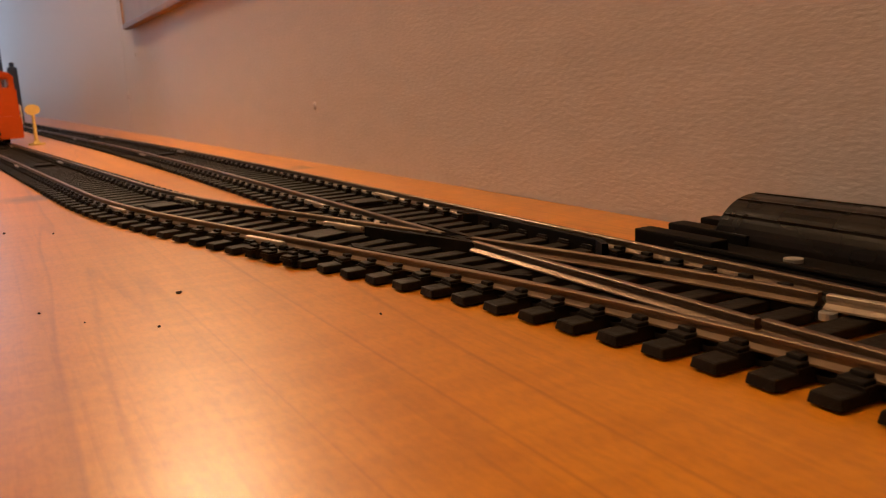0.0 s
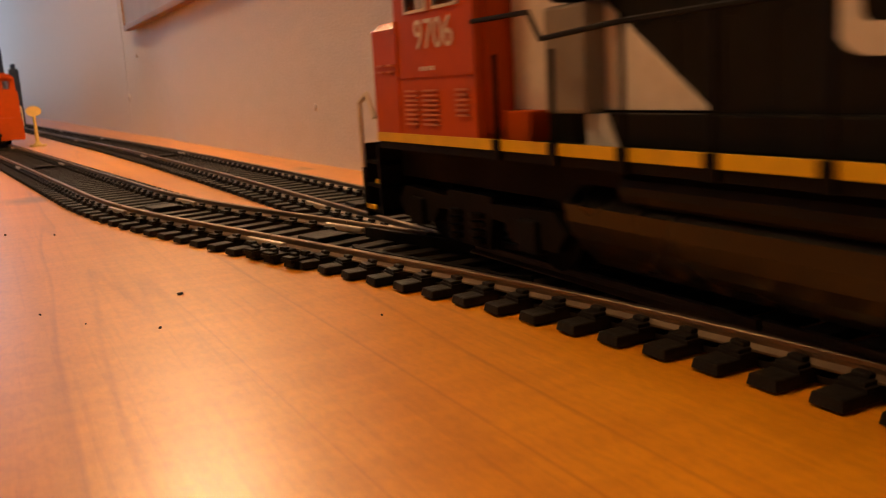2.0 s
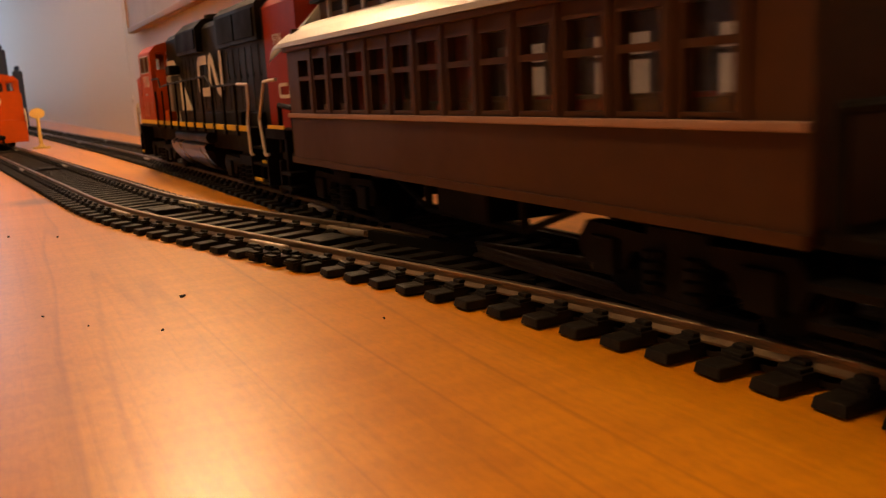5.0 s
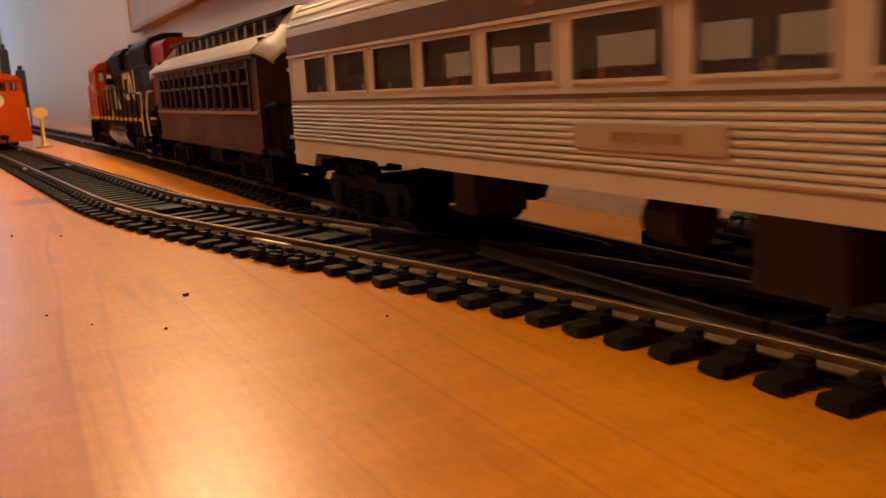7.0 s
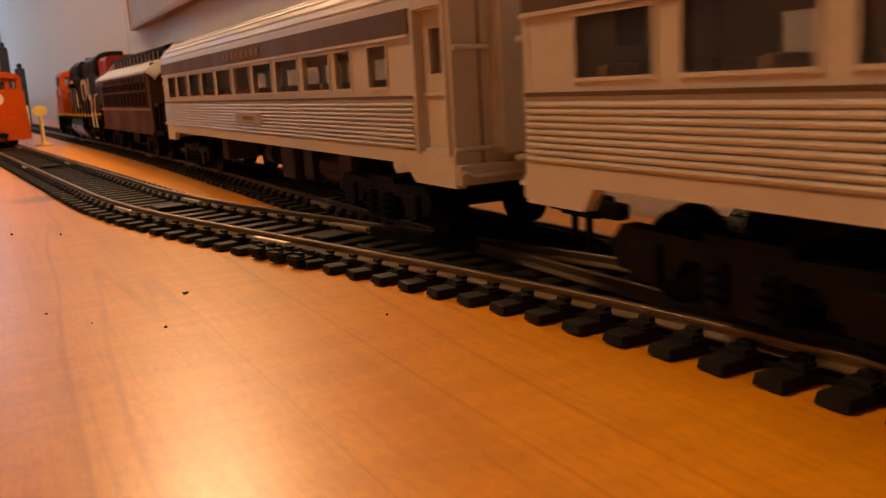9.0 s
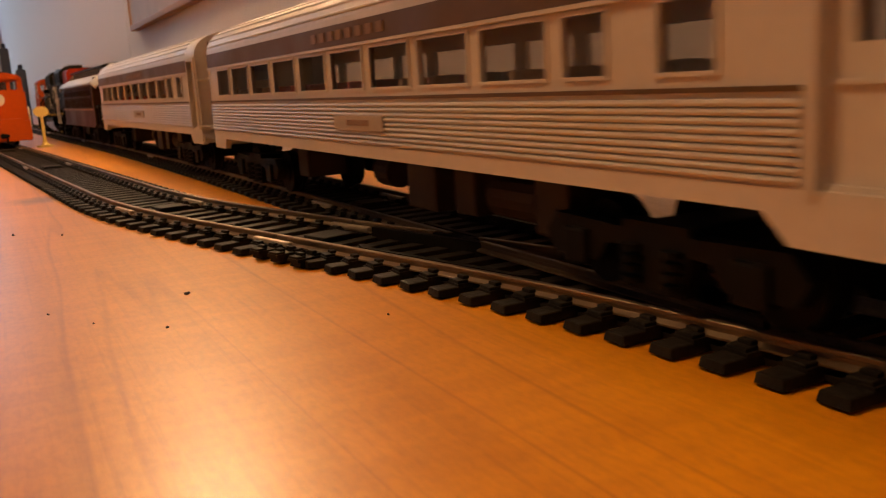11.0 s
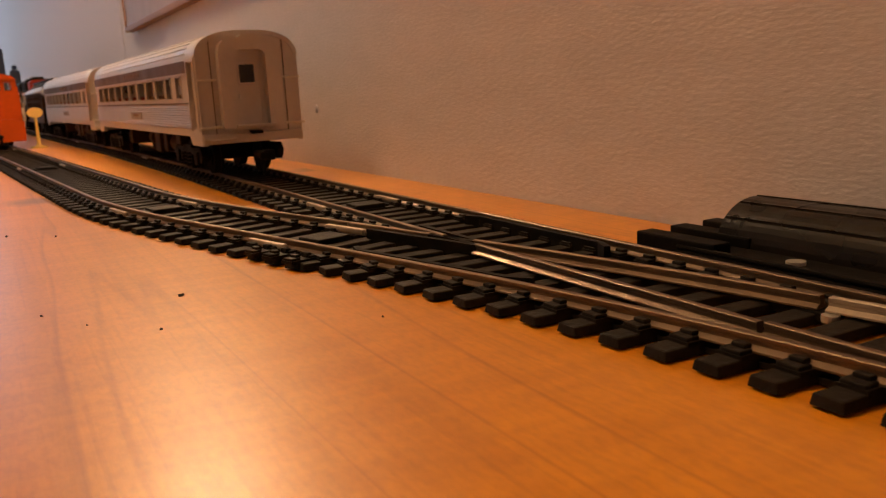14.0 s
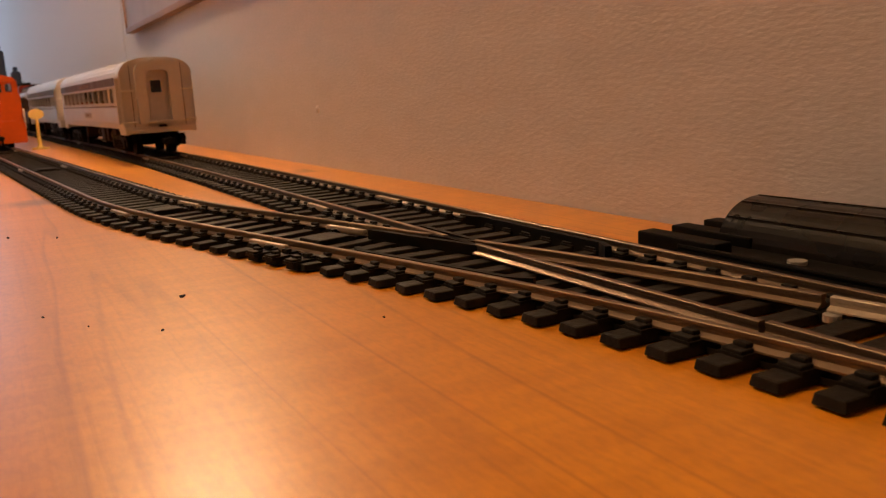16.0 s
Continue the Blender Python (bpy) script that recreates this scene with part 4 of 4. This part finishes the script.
def band(points, w, y0, y1):
    """A flat stroke of width w along (x, z) points, mitred."""
    left, right = [], []
    for i, p in enumerate(points):
        a, b = Vector(points[max(i - 1, 0)]), Vector(points[min(i + 1, len(points) - 1)])
        d0 = (Vector(p) - a).normalized() if i else (b - Vector(p)).normalized()
        d1 = (b - Vector(p)).normalized() if i < len(points) - 1 else d0
        m = Vector((-(d0 + d1).y, (d0 + d1).x))
        m = m.normalized() * (w / 2 / max(0.72, m.normalized().dot(Vector((-d0.y, d0.x)))))
        left.append((p[0] + m.x, p[1] + m.y)), right.append((p[0] - m.x, p[1] - m.y))
    bm = bmesh.new()
    rows = [[bm.verts.new((x, y, z)) for (x, z), y in ((l, y0), (r, y0), (r, y1), (l, y1))] for l, r in zip(left, right)]
    for p, q in zip(rows, rows[1:]):
        for k in range(4):
            bm.faces.new((p[k], p[(k + 1) % 4], q[(k + 1) % 4], q[k]))
    bm.faces.new(rows[0]), bm.faces.new(rows[-1])
    bmesh.ops.recalc_face_normals(bm, faces=bm.faces)
    return bm


def rounded(points, r, n=5):
    """Points with their inner corners rounded."""
    out = [points[0]]
    for a, b, c in zip(points, points[1:], points[2:]):
        a, b, c = Vector(a), Vector(b), Vector(c)
        p, q = b + (a - b).normalized() * min(r, (a - b).length / 2), b + (c - b).normalized() * min(r, (c - b).length / 2)
        for i in range(n + 1):
            t = i / n
            out.append(tuple(p * (1 - t) ** 2 + b * 2 * t * (1 - t) + q * t * t))
    return out + [points[-1]]


def railway_mark(parent, xf, xr, z0, z1, w, s, y):
    """The railway's mark as two bent pale bands."""
    k = (xf - xr)
    y0, y1 = sorted((s * y, s * (y + 0.00025)))
    h = w / 2
    line = [(xf - k * 0.42, z1 - h), (xf - h, z1 - h), (xf - h, z0 + h), (xf - k * 0.49, z0 + h), (xf - k * 0.52, z1 - h), (xf - k * 0.62, z1 - h), (xf - k * 0.80, z0 + h), (xr + h, z0 + h), (xr + h, z1 + w * 0.2)]
    part("mark_band", band(rounded(line, w * 1.05), w, y0, y1), PALE, parent, "pale bent band of the railway mark")


def louvre(parent, x0, x1, z, s, y, n=8, gap=0.0007):
    for i in range(n):
        part("louvre", boxes((x0, x1, *sorted((s * (y - 0.0001), s * (y + 0.00035))), z + i * gap, z + i * gap + 0.0003)), LITRED, parent)


def diesel(label, low):
    """Wide-nosed road diesel; local x = 0 under its middle, nose at +x."""
    c = thing("diesel_locomotive", label, "locomotive", "diesel locomotives")
    O = 0.725
    X = lambda u: u - O
    hw, hh = 0.0168, 0.0104
    NOSE, SCREEN, CABR, HOODR, TAIL, FRONT = X(0.8123), X(0.8035), X(0.7795), X(0.6317), X(0.6265), X(0.8205)
    REDU = X(0.6564)
    # frame and walkway
    part("frame", boxes((TAIL + 0.003, FRONT - 0.004, -0.0125, 0.0125, 0.0135, 0.0188)), BLACK, c, "black underframe")
    for xa, xb, wy in ((X(0.6555), X(0.812), hw), (X(0.641), X(0.6555), 0.0115), (TAIL, X(0.641), hw), (X(0.812), FRONT, 0.012)):
        part("walkway", boxes((xa, xb, -wy, wy, 0.0186, 0.0206)), low, c)
    for s in (-1, 1):
        y0, y1 = sorted((s * (hw - 0.0002), s * (hw + 0.00025)))
        part("sill_stripe", boxes((X(0.6555), X(0.812), y0, y1, 0.0198, 0.0212)), YELLOW, c, "yellow sill stripe")
        part("sill_edge", boxes((TAIL, X(0.641), y0, y1 - 0.00025 if s > 0 else y1, 0.0186, 0.0209)), BLACK, c)
        part("sill_stripe", boxes((TAIL, X(0.638), y0, y1, 0.0209, 0.0217)), YELLOW, c, "yellow sill stripe")
        # stepwells at both ends
        for xa, xb in ((X(0.6410), X(0.6555)), (X(0.8128), X(0.8203))):
            st_ = part("stepwell", boxes((xa, xb, *sorted((s * 0.0108, s * 0.0114)), 0.0070, 0.0190)), low, c)
            for xc in (xa, xb - 0.0006):
                part("step_cheek", boxes((xc, xc + 0.0006, *sorted((s * 0.0114, s * hw)), 0.0070, 0.0190)), low, st_)
            for z in (0.0072, 0.0116, 0.0156):
                part("step", boxes((xa, xb, *sorted((s * 0.011, s * (hw - 0.0004))), z, z + 0.0006)), BLACK, st_)
            for z, fa, fb, ins in ((0.0078, 0.42, 0.83, 0), (0.0122, 0.28, 0.54, 0.001)):
                part("step_edge", boxes((xa + (xb - xa) * fa, xa + (xb - xa) * fb, *sorted((s * (hw - 0.0005 - ins), s * (hw + 0.0001 - ins))), z, z + 0.0007)), YELLOW, st_, "yellow step edge")
    for x, w in ((TAIL, -1), (FRONT, 1)):
        part("pilot", prism([(-0.0165, 0.0062), (0.0165, 0.0062), (0.0165, 0.019), (-0.0165, 0.019)], *sorted((x, x - w * 0.0012))), low, c, "painted pilot plate")
        coupler(c, x - w * 0.001, w)
    # long hood
    def hood_section(top):
        return [(-hh, 0.0206), (hh, 0.0206), (hh, top - 0.0022), (hh - 0.0016, top - 0.0004), (hh - 0.003, top), (-hh + 0.003, top), (-hh + 0.0016, top - 0.0004), (-hh, top - 0.0022)]
    part("long_hood", prism(hood_section(0.0520), REDU, CABR), GREY, c, "black long hood")
    part("hood_end", prism(hood_section(0.0520), HOODR, REDU - 0.0001), SHADERED, c, "red hood end with shade put into its colour")
    part("radiator_section", prism([(-hh - 0.0012, 0.0425), (hh + 0.0012, 0.0425), (hh + 0.0012, 0.0515), (hh - 0.001, 0.0535), (-hh + 0.001, 0.0535), (-hh - 0.0012, 0.0515)], X(0.6585), X(0.700)), GREY, c, "flared radiator section")
    part("dynamic_brake", prism([(-hh - 0.002, 0.0430), (hh + 0.002, 0.0430), (hh + 0.002, 0.0505), (hh - 0.001, 0.0532), (-hh + 0.001, 0.0532), (-hh - 0.002, 0.0505)], X(0.722), X(0.752)), GREY, c, "dynamic brake blister")
    for u in (0.664, 0.676, 0.688, 0.737):
        part("roof_fan", rod(bmesh.new(), (X(u), 0, 0.0528), (X(u), 0, 0.0556), 0.0052, 20), GREY, c)
    part("exhaust_stack", boxes((X(0.708), X(0.716), -0.004, 0.004, 0.0518, 0.0545), bev=0.0004), GREY, c)
    for s in (-1, 1):
        # door seams and battens along the hood
        for i in range(17):
            u = 0.662 + 0.0062 * i
            part("door_batten", boxes((X(u), X(u) + 0.00035, *sorted((s * (hh - 0.0001), s * (hh + 0.00012))), 0.0250, 0.0415)), GREY, c)
            part("door_latch", boxes((X(u) - 0.0012, X(u) - 0.0006, *sorted((s * (hh - 0.0001), s * (hh + 0.0002))), 0.0335, 0.0345)), GREY, c)
        part("radiator_grille", boxes((X(0.6605), X(0.678), *sorted((s * (hh + 0.001), s * (hh + 0.0016))), 0.0435, 0.0505), (X(0.6795), X(0.697), *sorted((s * (hh + 0.001), s * (hh + 0.0016))), 0.0435, 0.0505)), BLACK, c)
        part("blister_grille", boxes((X(0.7235), X(0.7505), *sorted((s * (hh + 0.0018), s * (hh + 0.0023))), 0.0440, 0.0500)), BLACK, c)
        part("hood_skirt", boxes((X(0.6600), X(0.762), *sorted((s * hh, s * (hh + 0.0018))), 0.0206, 0.0243), bev=0.0003), GREY, c)
        part("battery_box", boxes((X(0.6690), X(0.6850), *sorted((s * hh, s * (hh + 0.0042))), 0.0206, 0.0245), bev=0.0004), BLACK, c)
        # grey blower housing and the white slanting stripe beside the cab
        part("blower_housing", boxes((X(0.7600), X(0.7680), *sorted((s * hh, s * (hh + 0.0034))), 0.0243, 0.0368), bev=0.0005), MIDGREY, c, "mid-grey blower housing")
        part("blower_intake", boxes((X(0.7590), X(0.7665), *sorted((s * hh, s * (hh + 0.0038))), 0.0371, 0.0405), bev=0.0008), BLACK, c)
        part("white_stripe", plate([(X(0.7795), 0.0246), (X(0.7795), 0.0425), (X(0.7680), 0.0425), (X(0.7440), 0.0246), (X(0.7600), 0.0246)], *sorted((s * hh, s * (hh + 0.0004)))), PALE, c, "white slanting stripe")
        part("white_stripe", plate([(X(0.7615), 0.0206), (X(0.7618), 0.0243), (X(0.7580), 0.0243), (X(0.7560), 0.0206)], *sorted((s * (hh + 0.0018), s * (hh + 0.0022)))), PALE, c, "white slanting stripe")
        part("red_locker", boxes((X(0.7720), X(0.7795), *sorted((s * hh, s * (hh + 0.0030))), 0.0206, 0.0246), bev=0.0003), RED, c)
        railway_mark(c, X(0.7302), X(0.6985), 0.0290, 0.0416, 0.0027, s, hh + 0.0003)
        railway_mark(c, X(0.6461), X(0.6300), 0.0276, 0.0312, 0.0008, s, hh + 0.0003)
        nm = part("road_number", text_mesh("9706", 0.0036), PALE, c, "pale road number")
        nm.data.materials.append(PALE)
        nm.matrix_basis = pose(X(0.645), s * (hh + 0.00035), 0.0415, 90, 0, 180 if s > 0 else 0)
        # running-board handrail on stanchions
        for i in range(10):
            u = 0.6640 + 0.01225 * i
            part("stanchion", rod(boxes((X(u) - 0.0007, X(u) + 0.0007, *sorted((s * (hw - 0.0002), s * (hw + 0.0007))), 0.0186, 0.0212)), (X(u), s * (hw + 0.0002), 0.0195), (X(u), s * (hw + 0.0002), 0.0345 if 0.69 < u < 0.757 else 0.0318), 0.00034, 6), BLACK, c)
        Y = s * (hw + 0.0002)
        part("handrail", wire([(X(0.7795), Y, 0.0362), (X(0.7665), Y, 0.0362), (X(0.7640), Y, 0.0330), (X(0.7500), Y, 0.0338), (X(0.6945), Y, 0.0347), (X(0.6885), Y, 0.0316), (X(0.6610), Y, 0.0316)], 0.00032, 6), GREY, c, "thin dark handrail")
        part("end_handrail", wire([(X(0.6610), Y, 0.0316), (X(0.6525), Y, 0.0314), (X(0.6525), Y, 0.0265), (X(0.6545), Y, 0.0225), (X(0.6540), Y, 0.0145), (X(0.6525), Y, 0.0142)], 0.0004, 8), PALE, c, "white end handrail")
        part("end_handrail", wire([(X(0.6290), Y, 0.0319), (X(0.6382), Y, 0.0316), (X(0.6442), Y, 0.0230), (X(0.6418), Y, 0.0146), (X(0.6390), Y, 0.0148)], 0.0004, 8), PALE, c, "white end handrail")
        part("front_handrail", wire([(X(0.8130), Y, 0.0235), (X(0.8155), Y, 0.0275), (X(0.8190), Y, 0.0260), (X(0.8190), Y, 0.0150)], 0.00045, 6), PALE, c)
        # cab side details
        nm = part("road_number", text_mesh("9706", 0.0060), PALE, c, "pale road number")
        nm.data.materials.append(PALE)
        nm.matrix_basis = pose(X(0.7908), s * (hw + 0.00008), 0.0354, 90, 0, 180 if s > 0 else 0)
        part("lettering", boxes(*[(X(0.7910 + 0.0012 * i), X(0.7917 + 0.0012 * i), *sorted((s * hw, s * (hw + 0.0001))), 0.0305, 0.0311) for i in range(4)]), PALE, c, "unreadable small letters")
        louvre(c, X(0.7966), X(0.8006), 0.0226, s, hw)
        louvre(c, X(0.7900), X(0.7948), 0.0226, s, hw)
        louvre(c, X(0.7813), X(0.7846), 0.0240, s, hw, 6)
        for a in (0.8045, 0.8080):
            part("grab_iron", boxes((X(a), X(a + 0.0022), *sorted((s * hw, s * (hw + 0.0004))), 0.0306, 0.0309), (X(a), X(a + 0.0022), *sorted((s * hw, s * (hw + 0.0004))), 0.0316, 0.0319)), LITRED, c)
        part("cab_ledge", boxes((X(0.7800), X(0.8030), *sorted((s * hw, s * (hw + 0.00025))), 0.0296, 0.0299)), RED, c)
        part("cab_seam", boxes((X(0.8030), X(0.8033), *sorted((s * hw, s * (hw + 0.0002))), 0.0210, 0.0382)), RED, c)
    # cab: full-width nose, sloped screens, side windows
    part("nose", prism([(-hw, 0.0206), (hw, 0.0206), (hw, 0.0372), (hw - 0.0015, 0.0384), (-hw + 0.0015, 0.0384), (-hw, 0.0372)], SCREEN, NOSE), RED, c, "red full-width nose")
    part("nose_door", boxes((NOSE, NOSE + 0.0004, -0.0035, 0.0035, 0.0210, 0.0350), bev=0.0002), RED, c)
    part("nose_mark", rod(bmesh.new(), (NOSE, 0, 0.0330), (NOSE + 0.0006, 0, 0.0330), 0.0042, 20), PALE, c, "pale round mark on the nose")
    roofline = [(hw, 0.0462), (hw - 0.0025, 0.0488), (0.008, 0.0504), (0, 0.0508), (-0.008, 0.0504), (-hw + 0.0025, 0.0488), (-hw, 0.0462)]
    part("cab_roof", prism(roofline, CABR - 0.0006, SCREEN + 0.0015), RED, c)
    for s in (-1, 1):
        y0, y1 = sorted((s * (hw - 0.001), s * hw))
        part("cab_side", wall_with_holes(CABR, SCREEN, y0, y1, 0.0206, 0.0464, [(X(0.7835), X(0.7900), 0.0392, 0.0448), (X(0.7925), X(0.7990), 0.0392, 0.0448)]), RED, c)
        for a, b in ((0.7835, 0.7900), (0.7925, 0.7990)):
            f = part("window_frame", rim(X(a), X(b), 0.0392, 0.0448, s * hw, 0.0003, 0.0004), PALE, c)
            part("pane", boxes((X(a), X(b), s * (hw - 0.0006) - 0.0001, s * (hw - 0.0006) + 0.0001, 0.0392, 0.0448)), PANE, f)
        # rear wall of the cab beside the hood, with a window
        y0, y1 = sorted((s * (hh + 0.0004), s * (hw - 0.001)))
        part("cab_rear", boxes((CABR, CABR + 0.0008, y0, y1, 0.0206, 0.0398), (CABR, CABR + 0.0008, y0, y1, 0.0452, 0.0466), (CABR, CABR + 0.0008, *sorted((s * (hh + 0.0004), s * (hh + 0.0012))), 0.0398, 0.0452), (CABR, CABR + 0.0008, *sorted((s * (hw - 0.0022), s * (hw - 0.001))), 0.0398, 0.0452)), RED, c)
        part("pane", boxes((CABR + 0.0003, CABR + 0.0005, *sorted((s * (hh + 0.0012), s * (hw - 0.0022))), 0.0398, 0.0452)), PANE, c)
        part("cab_door", boxes((CABR - 0.0005, CABR, *sorted((s * (hh + 0.0014), s * (hw - 0.0016))), 0.0215, 0.0392), bev=0.0002), RED, c)
        for ya, yb in ((0.0015, 0.0072), (0.0092, 0.0136)):
            part("windscreen", boxes((SCREEN - 0.0006, SCREEN - 0.0004, *sorted((s * ya, s * yb)), 0.0392, 0.0446)), PANE, c, "clear windscreen")
    W = hw - 0.001
    part("cab_front", boxes((SCREEN - 0.001, SCREEN, -W, W, 0.038, 0.0392), (SCREEN - 0.001, SCREEN, -W, W, 0.0446, 0.0464), *[(SCREEN - 0.001, SCREEN, a, b, 0.0392, 0.0446) for a, b in ((-W, -0.0136), (-0.0092, -0.0072), (-0.0015, 0.0015), (0.0072, 0.0092), (0.0136, W))]), RED, c)
    part("headlight", boxes((SCREEN, SCREEN + 0.0018, -0.003, 0.003, 0.0464, 0.0486), bev=0.0004), BLACK, c)
    part("horn", wire([(X(0.786), 0.004, 0.0500), (X(0.786), 0.004, 0.0525), (X(0.792), 0.004, 0.0525)], 0.0006), GREY, c)
    # fuel tank and trucks
    bend = [(0.0155 - 0.0055 * k * k, 0.0140 - 0.0082 * k) for k in (0, 0.25, 0.5, 0.7, 0.85, 1)]
    tank = [(-0.0125, 0.0160), (0.0125, 0.0160)] + bend + [(-y, z) for y, z in bend[::-1]]
    part("fuel_tank", prism(tank, X(0.7105), X(0.7625)), TANK, c, "glossy black fuel tank")
    for s in (-1, 1):
        part("air_reservoir", rod(bmesh.new(), (X(0.706), s * 0.0140, 0.0165), (X(0.752), s * 0.0140, 0.0165), 0.0019, 14), GREY, c, "dark grey air reservoir")
    for u in (0.6700, 0.7880):
        truck(c, X(u), 0.032, 0.0130)
    return c


diesel_moving = diesel("red, black and white model diesel with full-width cab", BLACK)
coach_old = wooden_coach()
coach_front = streamliner("streamlined_coach", "silver-beige fluted streamlined coach with brown letterboard")
coach_rear = streamliner("streamlined_coach", "silver-beige fluted coach, the last of the train")
SETS = list(wheelsets)
parked = diesel("red model diesel parked nose-on on the front track", RED)
parked.matrix_world = pose(0.722, near(0.7255)[1] - 0.0012, 0, 0, 0, math.degrees(near(0.72)[2]) + 180)

# metres by which the train's last end stands past the origin, second by second
RUN = [(0, -0.886), (0.5, -0.8345), (1.0, -0.783), (1.5, -0.7315), (2, -0.683), (2.5, -0.6365), (3, -0.5923), (3.5, -0.5572), (4, -0.5238), (5, -0.4425), (6, -0.358), (6.5, -0.3185), (7, -0.282), (7.5, -0.2435), (8, -0.2065), (8.5, -0.1705), (9, -0.1333), (10, -0.0518), (11, 0.0349), (11.5, 0.0755), (12, 0.1135), (12.5, 0.1506), (13, 0.1905), (13.5, 0.2295), (14, 0.2685), (14.5, 0.3065), (15, 0.344), (15.5, 0.3815), (16, 0.4175)]


def motions():
    """The train runs along the rear track; its wheels turn with it."""
    where = {diesel_moving: 0.7275, coach_old: 0.55675, coach_front: 0.35275, coach_rear: 0.11225}
    for ob, u in where.items():
        walk(ob, [(t, pose(x + u, yc(x + u) + 0.0013, 0, 0, 0, math.degrees(heading(x + u)))) for t, x in RUN])
    grid = [i * 0.1 for i in range(161)]
    xs = np.interp(grid, [r[0] for r in RUN], [r[1] for r in RUN])
    for ob, x in SETS:
        walk(ob, [(t, Matrix.Translation((x, 0, AXLE_Z)) @ Matrix.Rotation((d + 0.886) / WHEEL_R, 4, "Y")) for t, d in zip(grid, xs)])


motions()
